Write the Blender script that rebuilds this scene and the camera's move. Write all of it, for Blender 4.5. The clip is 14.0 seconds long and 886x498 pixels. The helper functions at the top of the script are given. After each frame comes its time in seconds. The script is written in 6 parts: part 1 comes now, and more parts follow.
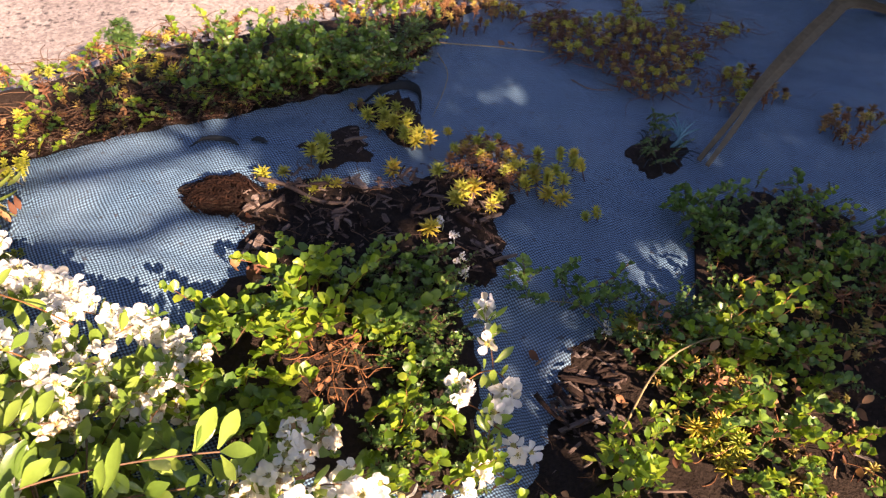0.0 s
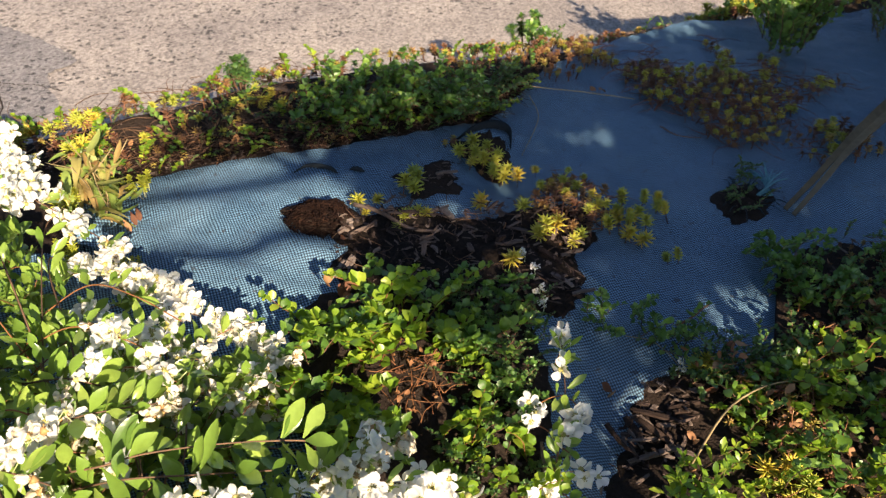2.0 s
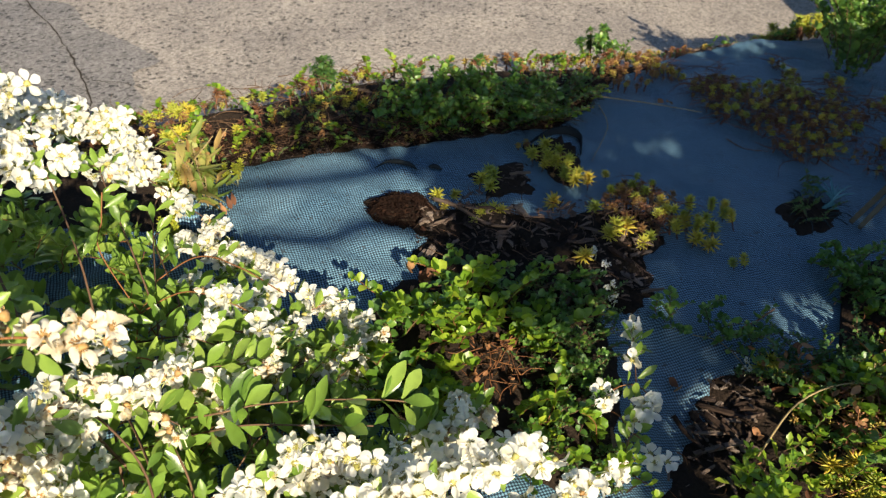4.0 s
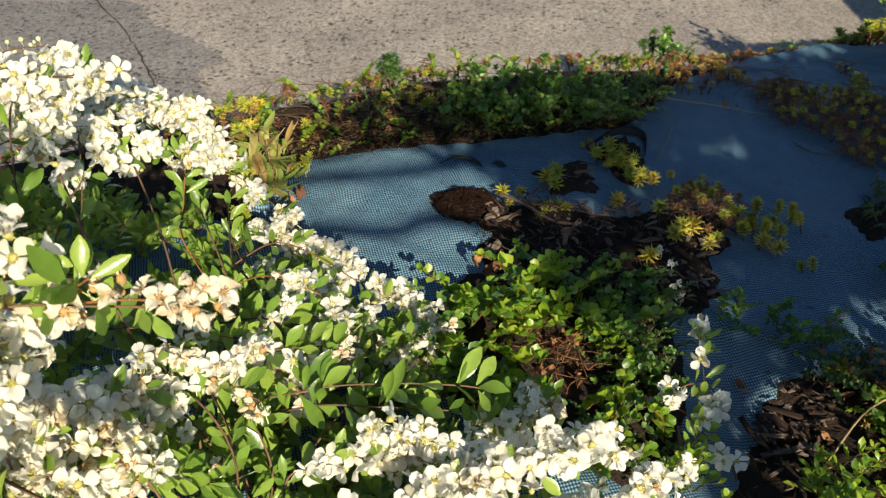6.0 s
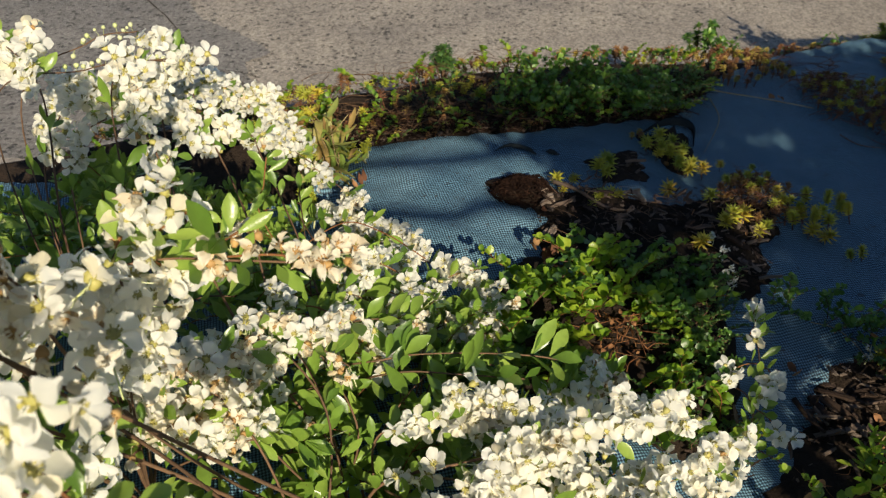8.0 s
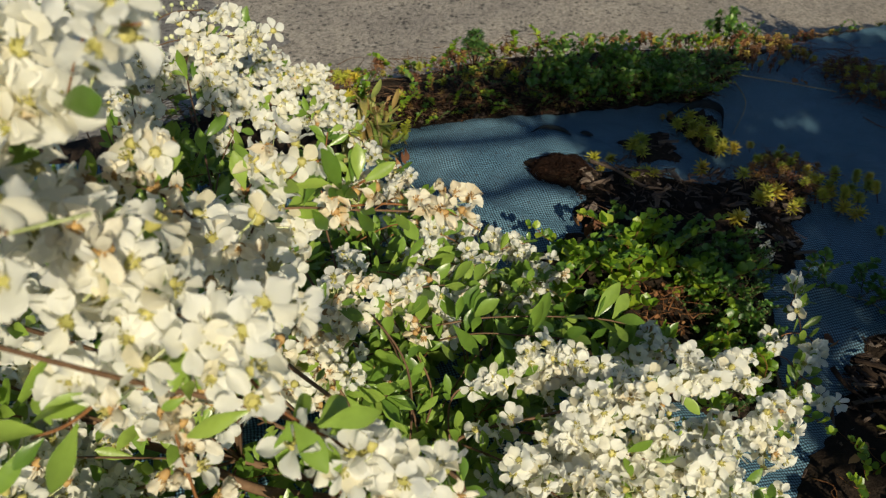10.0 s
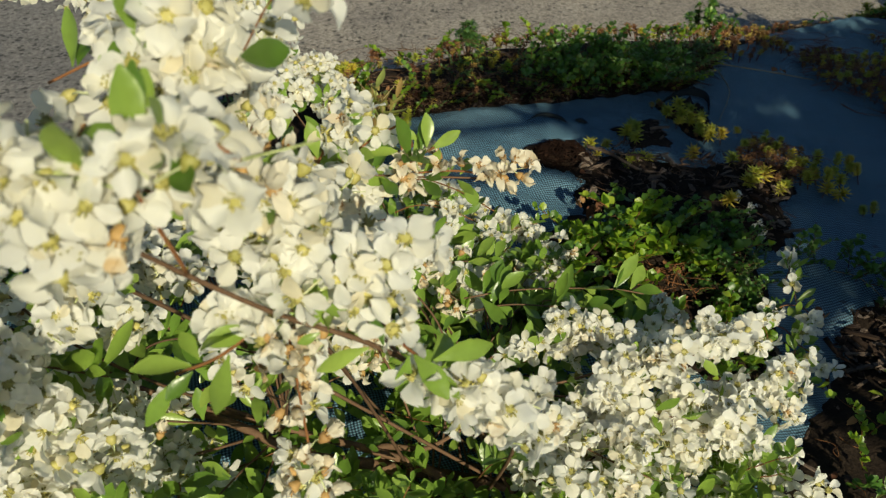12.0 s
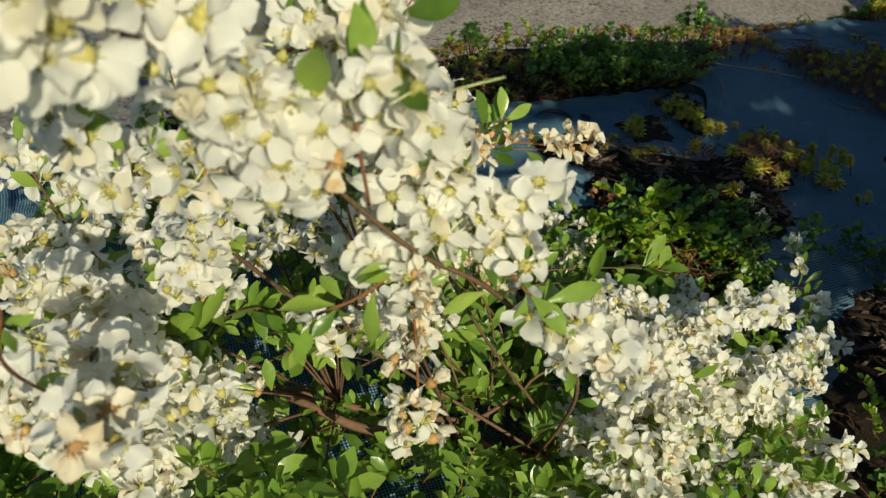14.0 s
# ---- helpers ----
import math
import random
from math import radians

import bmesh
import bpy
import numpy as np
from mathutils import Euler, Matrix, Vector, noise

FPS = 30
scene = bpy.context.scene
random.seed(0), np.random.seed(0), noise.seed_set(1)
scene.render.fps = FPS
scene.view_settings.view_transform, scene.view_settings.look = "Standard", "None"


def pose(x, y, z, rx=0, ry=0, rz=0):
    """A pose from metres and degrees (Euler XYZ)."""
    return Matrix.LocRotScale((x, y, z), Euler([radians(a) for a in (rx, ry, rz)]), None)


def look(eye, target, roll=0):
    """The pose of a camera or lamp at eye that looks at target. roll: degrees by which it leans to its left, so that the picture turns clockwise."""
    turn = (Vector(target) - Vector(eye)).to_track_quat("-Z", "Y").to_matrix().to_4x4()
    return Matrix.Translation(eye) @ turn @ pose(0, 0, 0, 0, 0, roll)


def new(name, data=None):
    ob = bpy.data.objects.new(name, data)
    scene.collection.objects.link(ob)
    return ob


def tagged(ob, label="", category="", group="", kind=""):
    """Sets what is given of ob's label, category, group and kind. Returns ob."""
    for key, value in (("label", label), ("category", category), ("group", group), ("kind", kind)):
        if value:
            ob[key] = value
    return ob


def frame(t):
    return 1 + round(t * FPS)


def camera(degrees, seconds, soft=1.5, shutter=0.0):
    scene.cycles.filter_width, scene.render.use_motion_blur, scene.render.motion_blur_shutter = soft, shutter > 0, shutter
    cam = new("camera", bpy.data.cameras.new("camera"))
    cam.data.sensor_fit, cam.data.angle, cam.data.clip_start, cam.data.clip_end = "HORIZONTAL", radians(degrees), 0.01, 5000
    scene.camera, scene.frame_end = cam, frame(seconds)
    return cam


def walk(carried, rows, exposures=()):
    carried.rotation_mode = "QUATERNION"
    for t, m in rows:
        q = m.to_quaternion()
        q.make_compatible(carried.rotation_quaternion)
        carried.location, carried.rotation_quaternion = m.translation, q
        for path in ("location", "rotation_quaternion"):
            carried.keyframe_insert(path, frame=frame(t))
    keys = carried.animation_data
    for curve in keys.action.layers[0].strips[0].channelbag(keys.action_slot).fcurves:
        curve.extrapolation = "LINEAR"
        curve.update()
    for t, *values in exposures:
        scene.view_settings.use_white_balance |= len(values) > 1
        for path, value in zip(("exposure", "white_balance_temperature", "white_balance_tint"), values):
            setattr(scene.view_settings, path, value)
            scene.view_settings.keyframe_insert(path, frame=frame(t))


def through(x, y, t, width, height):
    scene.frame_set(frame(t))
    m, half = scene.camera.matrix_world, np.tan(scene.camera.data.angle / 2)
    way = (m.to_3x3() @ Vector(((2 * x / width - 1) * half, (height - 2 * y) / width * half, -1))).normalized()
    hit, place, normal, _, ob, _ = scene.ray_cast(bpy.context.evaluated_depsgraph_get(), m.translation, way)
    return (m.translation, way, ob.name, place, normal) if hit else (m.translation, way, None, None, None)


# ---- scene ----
cam = camera(56.7, 14.0, 1.3)
cam.data.dof.use_dof = True
cam.data.dof.focus_distance = 1.0
cam.data.dof.aperture_fstop = 14.0

PATH = [
    (0, (0.19, 0.295, 1.148), (0.436, 1.838, -0.101), 2.9),
    (0.5, (0.189, 0.279, 1.15), (0.393, 1.843, -0.079), 2.6),
    (1, (0.193, 0.261, 1.153), (0.336, 1.851, -0.052), 2.1),
    (1.5, (0.196, 0.241, 1.156), (0.291, 1.85, -0.028), 1.8),
    (2, (0.193, 0.22, 1.162), (0.228, 1.847, 0.0), 1.3),
    (2.5, (0.183, 0.204, 1.163), (0.173, 1.844, 0.018), 0.9),
    (3, (0.167, 0.185, 1.161), (0.134, 1.831, 0.026), 0.9),
    (3.2, (0.156, 0.17, 1.164), (0.118, 1.817, 0.029), 1.2),
    (5.3, (0.1, 0.118, 1.157), (-0.029, 1.774, 0.043), 1.5),
    (5.5, (0.094, 0.115, 1.156), (-0.05, 1.767, 0.038), 1.4),
    (6, (0.087, 0.109, 1.148), (-0.082, 1.76, 0.031), 1.1),
    (6.5, (0.079, 0.102, 1.148), (-0.115, 1.75, 0.032), 0.8),
    (7, (0.061, 0.086, 1.143), (-0.151, 1.737, 0.034), 0.9),
    (7.2, (0.05, 0.073, 1.151), (-0.163, 1.723, 0.04), 0.9),
    (9.3, (-0.016, 0.017, 1.146), (-0.251, 1.65, 0.017), 0.4),
    (9.5, (-0.03, 0.006, 1.143), (-0.253, 1.642, 0.014), 0.6),
    (10, (-0.059, -0.021, 1.139), (-0.27, 1.618, 0.012), 0.7),
    (10.5, (-0.075, -0.042, 1.144), (-0.275, 1.595, 0.011), 0.6),
    (11, (-0.099, -0.061, 1.143), (-0.276, 1.577, 0.009), 0.8),
    (11.5, (-0.115, -0.074, 1.141), (-0.267, 1.569, 0.01), 1.1),
    (12, (-0.134, -0.085, 1.138), (-0.261, 1.562, 0.011), 1.4),
    (12.5, (-0.154, -0.1, 1.14), (-0.259, 1.552, 0.017), 1.6),
    (13, (-0.175, -0.116, 1.137), (-0.258, 1.542, 0.022), 1.7),
    (13.5, (-0.196, -0.132, 1.131), (-0.26, 1.531, 0.021), 1.9),
    (14, (-0.22, -0.148, 1.127), (-0.281, 1.518, 0.023), 1.9),
]
walk(cam, [(t, look(eye, target, roll)) for t, eye, target, roll in PATH], [(0, 2.0, 7900, 42), (1.5, 1.67, 7350, 27), (3, 1.3, 6850, 14), (6.5, 0.84, 6850, 10), (9.5, 0.27, 6900, 7), (11, 0.17, 6850, 2), (14, 0.16, 6850, 0)])

# ---- world, sun and shade ----
SUN = Vector((0.34, -0.83, 0.44)).normalized()
world = bpy.data.worlds.new("sky")
scene.world = world
world.use_nodes = True
wn = world.node_tree.nodes
sky = wn.new("ShaderNodeTexSky")
sky.sky_type = "NISHITA"
sky.sun_disc = False
sky.ozone_density = 4.0
sky.dust_density = 0.4
sky.sun_elevation = math.asin(SUN.z)
sky.sun_rotation = math.atan2(SUN.x, SUN.y)
wn["Background"].inputs["Strength"].default_value = 0.064
world.node_tree.links.new(sky.outputs[0], wn["Background"].inputs["Color"])
sun_data = bpy.data.lights.new("sun", "SUN")
sun_data.energy, sun_data.angle, sun_data.color = 4.8, radians(0.53), (1.0, 0.90, 0.72)
sun = new("sun", sun_data)
sun.matrix_world = look(SUN * 30, (0, 0, 0))


# ---- materials ----
def nodes_of(name):
    m = bpy.data.materials.new(name)
    m.use_nodes = True
    nt = m.node_tree
    b = nt.nodes["Principled BSDF"]
    return m, nt, b


def node(nt, kind, **values):
    n = nt.nodes.new(kind)
    for k, v in values.items():
        n.inputs[k.replace("_", " ")].default_value = v
    return n


def ramp(nt, fac, stops):
    r = nt.nodes.new("ShaderNodeValToRGB")
    e = r.color_ramp.elements
    while len(e) < len(stops):
        e.new(0.5)
    for el, (p, c) in zip(e, stops):
        el.position, el.color = p, (*c, 1)
    nt.links.new(fac, r.inputs[0])
    return r.outputs[0]


def mixed(nt, fac, a, b, blend="MIX"):
    m = nt.nodes.new("ShaderNodeMix")
    m.data_type, m.blend_type = "RGBA", blend
    for sock, v in ((m.inputs[0], fac), (m.inputs[6], a), (m.inputs[7], b)):
        if isinstance(v, (int, float)):
            sock.default_value = v
        elif isinstance(v, tuple):
            sock.default_value = (*v, 1)
        else:
            nt.links.new(v, sock)
    return m.outputs[2]


def math_node(nt, op, a, b=0.0):
    m = nt.nodes.new("ShaderNodeMath")
    m.operation = op
    for sock, v in zip(m.inputs, (a, b)):
        if isinstance(v, (int, float)):
            sock.default_value = v
        else:
            nt.links.new(v, sock)
    return m.outputs[0]


def place(nt):
    return nt.nodes.new("ShaderNodeTexCoord").outputs["Object"]


def world_place(nt):
    return nt.nodes.new("ShaderNodeNewGeometry").outputs["Position"]


def noise_tex(nt, scale, detail=4.0, rough=0.55, vec=None):
    n = node(nt, "ShaderNodeTexNoise", Scale=scale, Detail=detail, Roughness=rough)
    nt.links.new(vec if vec else world_place(nt), n.inputs["Vector"])
    return n.outputs["Fac"]


def bump(nt, height, strength, distance, shader):
    b = node(nt, "ShaderNodeBump", Strength=strength, Distance=distance)
    nt.links.new(height, b.inputs["Height"])
    nt.links.new(b.outputs[0], shader.inputs["Normal"])
    return b.outputs[0]


def chance(nt, solo=False):
    """A random number for each piece: by object and by island; solo: mostly by object."""
    o = nt.nodes.new("ShaderNodeObjectInfo").outputs["Random"]
    g = nt.nodes.new("ShaderNodeNewGeometry").outputs["Random Per Island"]
    if solo:
        return math_node(nt, "ADD", math_node(nt, "MULTIPLY", o, 0.78), math_node(nt, "MULTIPLY", g, 0.22))
    return math_node(nt, "FRACT", math_node(nt, "ADD", math_node(nt, "MULTIPLY", o, 0.6), g))


def leaf_material(name, stops, rough=0.4, through=0.3, glow=(0.35, 0.5, 0.05), scale=180.0, spot=None, solo=False, mottle=0.45):
    """A thin living surface: gloss above, some light let through."""
    m, nt, b = nodes_of(name)
    col = ramp(nt, chance(nt, solo), stops)
    n = noise_tex(nt, scale, 3.0)
    col = mixed(nt, mottle, col, ramp(nt, n, [(0.25, (0.45, 0.45, 0.45)), (0.75, (1.0, 1.0, 1.0))]), "MULTIPLY")
    if spot:
        col = mixed(nt, ramp(nt, noise_tex(nt, 60.0, 2.0), [(0.58, (0, 0, 0)), (0.7, (1, 1, 1))]), col, spot)
    nt.links.new(col, b.inputs["Base Color"])
    b.inputs["Roughness"].default_value = rough
    bump(nt, n, 0.25, 0.002, b)
    if through:
        t = nt.nodes.new("ShaderNodeBsdfTranslucent")
        nt.links.new(mixed(nt, 0.5, col, glow), t.inputs["Color"])
        mix = nt.nodes.new("ShaderNodeMixShader")
        mix.inputs[0].default_value = through
        nt.links.new(b.outputs[0], mix.inputs[1])
        nt.links.new(t.outputs[0], mix.inputs[2])
        nt.links.new(mix.outputs[0], nt.nodes["Material Output"].inputs["Surface"])
    return m


def rough_material(name, stops, scale, rough=0.85, relief=0.5, distance=0.004, stretch=None, vary=0.25):
    """Soil, bark, stone: noise in colour and relief."""
    m, nt, b = nodes_of(name)
    vec = place(nt)
    if stretch:
        mp = nt.nodes.new("ShaderNodeMapping")
        mp.inputs["Scale"].default_value = stretch
        nt.links.new(vec, mp.inputs["Vector"])
        vec = mp.outputs[0]
    n = noise_tex(nt, scale, 6.0, 0.65, vec)
    mixr = math_node(nt, "ADD", math_node(nt, "MULTIPLY", n, 1 - vary), math_node(nt, "MULTIPLY", chance(nt), vary))
    col = ramp(nt, mixr, stops)
    big = noise_tex(nt, scale * 0.12, 3.0, 0.5, vec)
    col = mixed(nt, 0.5, col, ramp(nt, big, [(0.3, (0.5, 0.5, 0.5)), (0.7, (1, 1, 1))]), "MULTIPLY")
    nt.links.new(col, b.inputs["Base Color"])
    b.inputs["Roughness"].default_value = rough
    b.inputs["Specular IOR Level"].default_value = 0.12
    bump(nt, n, relief, distance, b)
    return m


PETAL = leaf_material("white_petal", [(0.0, (0.89, 0.885, 0.82)), (0.62, (0.91, 0.905, 0.85)), (0.88, (0.88, 0.85, 0.72)), (1.0, (0.84, 0.76, 0.55))], 0.6, 0.58, (0.98, 0.96, 0.88), 90.0, mottle=0.12)
FADED = leaf_material("faded_petal", [(0.0, (0.84, 0.78, 0.62)), (0.7, (0.86, 0.82, 0.70)), (1.0, (0.74, 0.61, 0.41))], 0.7, 0.42, (0.93, 0.85, 0.63), 120.0, (0.58, 0.42, 0.22))
EYE = leaf_material("flower_eye", [(0.0, (0.26, 0.25, 0.06)), (1.0, (0.46, 0.41, 0.13))], 0.6, 0.0)
FADED_EYE = leaf_material("faded_eye", [(0.0, (0.30, 0.17, 0.06)), (1.0, (0.45, 0.28, 0.10))], 0.7, 0.0)
BUD = leaf_material("bud", [(0.0, (0.55, 0.62, 0.25)), (1.0, (0.75, 0.76, 0.48))], 0.5, 0.15)
SHRUB_LEAF = leaf_material("shrub_leaf", [(0.0, (0.09, 0.18, 0.028)), (0.5, (0.19, 0.32, 0.05)), (1.0, (0.32, 0.44, 0.085))], 0.30, 0.38, (0.42, 0.58, 0.08), 120.0)
JENNY = leaf_material("moneywort_leaf", [(0.0, (0.06, 0.15, 0.016)), (0.5, (0.18, 0.32, 0.026)), (1.0, (0.37, 0.47, 0.045))], 0.36, 0.40, (0.48, 0.64, 0.03))
GREEN = leaf_material("green_leaf", [(0.0, (0.045, 0.11, 0.022)), (0.6, (0.09, 0.20, 0.035)), (1.0, (0.20, 0.33, 0.05))], 0.38, 0.28, (0.28, 0.5, 0.06))
THYME = leaf_material("thyme_leaf", [(0.0, (0.035, 0.085, 0.022)), (0.6, (0.065, 0.15, 0.035)), (1.0, (0.13, 0.22, 0.055))], 0.45, 0.2)
SEDUM = leaf_material("stonecrop_needle", [(0.0, (0.29, 0.37, 0.05)), (0.45, (0.46, 0.49, 0.06)), (0.8, (0.64, 0.54, 0.06)), (1.0, (0.66, 0.31, 0.06))], 0.45, 0.25, (0.85, 0.74, 0.1), solo=True)
SEDUM_RED = leaf_material("stonecrop_russet", [(0.0, (0.11, 0.040, 0.025)), (0.35, (0.20, 0.085, 0.038)), (0.62, (0.31, 0.17, 0.05)), (0.85, (0.42, 0.34, 0.065)), (1.0, (0.24, 0.28, 0.06))], 0.5, 0.15, (0.7, 0.45, 0.08), solo=True)
SEDUM_STEM = leaf_material("stonecrop_stem", [(0.0, (0.10, 0.035, 0.02)), (1.0, (0.20, 0.08, 0.035))], 0.7, 0.0)
DEAD = leaf_material("dead_leaf", [(0.0, (0.11, 0.040, 0.018)), (0.5, (0.24, 0.095, 0.035)), (1.0, (0.42, 0.23, 0.10))], 0.8, 0.2, (0.6, 0.3, 0.1), 140.0)
WILT = leaf_material("wilted_leaf", [(0.0, (0.25, 0.37, 0.07)), (0.7, (0.34, 0.39, 0.10)), (1.0, (0.40, 0.22, 0.08))], 0.6, 0.35, (0.6, 0.55, 0.15))
STRAW = rough_material("straw", [(0.2, (0.22, 0.16, 0.075)), (0.8, (0.42, 0.33, 0.17))], 90.0, 0.8, 0.3, 0.001, (1, 1, 6))
TWIG = rough_material("brown_twig", [(0.2, (0.07, 0.04, 0.025)), (0.8, (0.20, 0.12, 0.07))], 160.0, 0.75, 0.5, 0.001)
REDTWIG = rough_material("red_twig", [(0.2, (0.13, 0.05, 0.025)), (0.8, (0.28, 0.13, 0.05))], 160.0, 0.6, 0.3, 0.001)
BARK = rough_material("bark_chip", [(0.22, (0.026, 0.016, 0.011)), (0.5, (0.085, 0.058, 0.045)), (0.72, (0.19, 0.145, 0.115)), (0.9, (0.40, 0.335, 0.28))], 60.0, 0.9, 0.9, 0.004, (1, 6, 6), 0.5)
SOIL = rough_material("dark_soil", [(0.3, (0.015, 0.011, 0.008)), (0.7, (0.045, 0.031, 0.022))], 140.0, 0.95, 1.0, 0.008)
STONE = rough_material("stone", [(0.3, (0.13, 0.12, 0.11)), (0.7, (0.26, 0.24, 0.22))], 80.0, 0.8, 0.5, 0.002)
ROOT = rough_material("fibrous_root", [(0.25, (0.006, 0.003, 0.002)), (0.6, (0.018, 0.008, 0.005)), (0.85, (0.09, 0.042, 0.024))], 90.0, 0.9, 0.5, 0.001)


def weave_material():
    """Woven ground cloth: pale tape crossings over dark tape."""
    m, nt, b = nodes_of("woven_ground_cloth")
    mp = nt.nodes.new("ShaderNodeMapping")
    mp.inputs["Rotation"].default_value = (0, 0, radians(-24))
    warp = node(nt, "ShaderNodeTexNoise", Scale=7.0, Detail=2.0)
    p = world_place(nt)
    nt.links.new(p, warp.inputs["Vector"])
    add = nt.nodes.new("ShaderNodeVectorMath")
    add.operation = "MULTIPLY_ADD"
    nt.links.new(warp.outputs["Color"], add.inputs[0])
    add.inputs[1].default_value = (0.02, 0.02, 0.0)
    nt.links.new(p, add.inputs[2])
    nt.links.new(add.outputs[0], mp.inputs["Vector"])
    sep = nt.nodes.new("ShaderNodeSeparateXYZ")
    nt.links.new(mp.outputs[0], sep.inputs[0])
    pitch = 2 * math.pi / 0.0050
    a = math_node(nt, "SINE", math_node(nt, "MULTIPLY", math_node(nt, "ADD", sep.outputs[0], sep.outputs[1]), pitch * 0.5))
    c = math_node(nt, "SINE", math_node(nt, "MULTIPLY", math_node(nt, "SUBTRACT", sep.outputs[0], sep.outputs[1]), pitch * 0.5))
    w = math_node(nt, "MULTIPLY_ADD", math_node(nt, "MULTIPLY", a, c), 0.5)
    nt.nodes[-1].inputs[2].default_value = 0.5
    dots = ramp(nt, w, [(0.42, (0, 0, 0)), (0.72, (1, 1, 1))])
    dirt = noise_tex(nt, 9.0, 5.0, 0.6)
    pale = mixed(nt, dirt, (0.090, 0.212, 0.32), (0.19, 0.345, 0.432))
    dark = mixed(nt, dirt, (0.004, 0.013, 0.027), (0.010, 0.026, 0.042))
    col = mixed(nt, dots, dark, pale)
    dust = ramp(nt, noise_tex(nt, 2.6, 6.0, 0.7), [(0.50, (0, 0, 0)), (0.85, (0.5, 0.5, 0.5))])
    col = mixed(nt, dust, col, (0.125, 0.18, 0.225))
    specks = ramp(nt, noise_tex(nt, 70.0, 2.0, 0.5), [(0.66, (0, 0, 0)), (0.72, (1, 1, 1))])
    col = mixed(nt, math_node(nt, "MULTIPLY", specks, 0.7), col, (0.03, 0.022, 0.016))
    nt.links.new(col, b.inputs["Base Color"])
    b.inputs["Roughness"].default_value = 0.62
    bump(nt, w, 0.6, 0.0012, b)
    return m


CLOTH = weave_material()


def asphalt(name, pale, tint, pitted=0.42):
    m, nt, b = nodes_of(name)
    p = world_place(nt)
    v = node(nt, "ShaderNodeTexVoronoi", Scale=105.0)
    nt.links.new(p, v.inputs["Vector"])
    stone = ramp(nt, v.outputs["Color"], [(0.0, tuple(c * 0.45 for c in tint)), (0.5, tint), (1.0, tuple(min(1, c * 1.5) for c in tint))])
    fine = noise_tex(nt, 260.0, 4.0, 0.7)
    col = mixed(nt, 0.6, stone, ramp(nt, fine, [(0.3, (0.45, 0.45, 0.45)), (0.7, (1.15, 1.12, 1.08))]), "MULTIPLY")
    wob = node(nt, "ShaderNodeTexNoise", Scale=55.0, Detail=2.0)
    nt.links.new(p, wob.inputs["Vector"])
    shift = nt.nodes.new("ShaderNodeVectorMath")
    shift.operation = "MULTIPLY_ADD"
    nt.links.new(wob.outputs["Color"], shift.inputs[0])
    shift.inputs[1].default_value = (0.03, 0.03, 0.0)
    nt.links.new(p, shift.inputs[2])
    cells = node(nt, "ShaderNodeTexVoronoi", Scale=44.0)
    nt.links.new(shift.outputs[0], cells.inputs["Vector"])
    split = nt.nodes.new("ShaderNodeSeparateColor")
    nt.links.new(cells.outputs["Color"], split.inputs[0])
    reach = math_node(nt, "MULTIPLY", math_node(nt, "POWER", split.outputs[0], 1.6), pitted)
    holes = math_node(nt, "SUBTRACT", cells.outputs["Distance"], reach)
    pits = ramp(nt, holes, [(0.0, (0, 0, 0)), (0.10, (1, 1, 1))])
    col = mixed(nt, pits, tuple(c * 0.22 for c in tint), col)
    stain = ramp(nt, noise_tex(nt, 2.2, 5.0, 0.6), [(0.35, (0.72, 0.72, 0.74)), (0.65, (1, 1, 1))])
    col = mixed(nt, 1.0, col, stain, "MULTIPLY")
    nt.links.new(col, b.inputs["Base Color"])
    b.inputs["Roughness"].default_value = 0.85
    h = math_node(nt, "ADD", math_node(nt, "MULTIPLY", pits, 0.8), math_node(nt, "MULTIPLY", fine, 0.6))
    bump(nt, h, pale, 0.010, b)
    return m


ASPHALT = asphalt("asphalt", 1.0, (0.43, 0.38, 0.325))
ASPHALT_DARK = asphalt("dark_asphalt", 0.8, (0.265, 0.248, 0.232))
GUTTER = asphalt("smooth_asphalt_edge", 0.6, (0.385, 0.34, 0.29), 0.16)


# ---- mesh helpers ----
class Geo:
    """Gathers vertices and faces of one mesh."""

    def __init__(self):
        self.v, self.f, self.m, self.n = [], [], [], 0

    def add(self, verts, faces, slot=0, m=None):
        verts = np.asarray(verts, float)
        if m is not None:
            a = np.array(m)
            verts = verts @ a[:3, :3].T + a[:3, 3]
        self.v.append(verts)
        n = self.n
        self.f += [tuple(i + n for i in f) for f in faces]
        self.m += [slot] * len(faces)
        self.n += len(verts)
        return self

    def join(self, other, m=None, slots=None):
        verts = np.concatenate(other.v)
        if m is not None:
            a = np.array(m)
            verts = verts @ a[:3, :3].T + a[:3, 3]
        n = self.n
        self.v.append(verts)
        self.f += [tuple(i + n for i in f) for f in other.f]
        self.m += list(other.m) if slots is None else [slots[s] for s in other.m]
        self.n += len(verts)
        return self

    def mesh(self, name, *mats, smooth=True):
        me = bpy.data.meshes.new(name)
        me.from_pydata(np.concatenate(self.v).tolist(), [], self.f)
        for mat in mats:
            me.materials.append(mat)
        if len(mats) > 1:
            me.polygons.foreach_set("material_index", self.m)
        me.polygons.foreach_set("use_smooth", [smooth] * len(me.polygons))
        me.update()
        return me


def part(name, mesh, parent, label="", m=None):
    ob = new(name, mesh)
    ob.parent = parent
    if m is not None:
        ob.matrix_basis = m
    if label:
        ob["label"] = label
    return ob


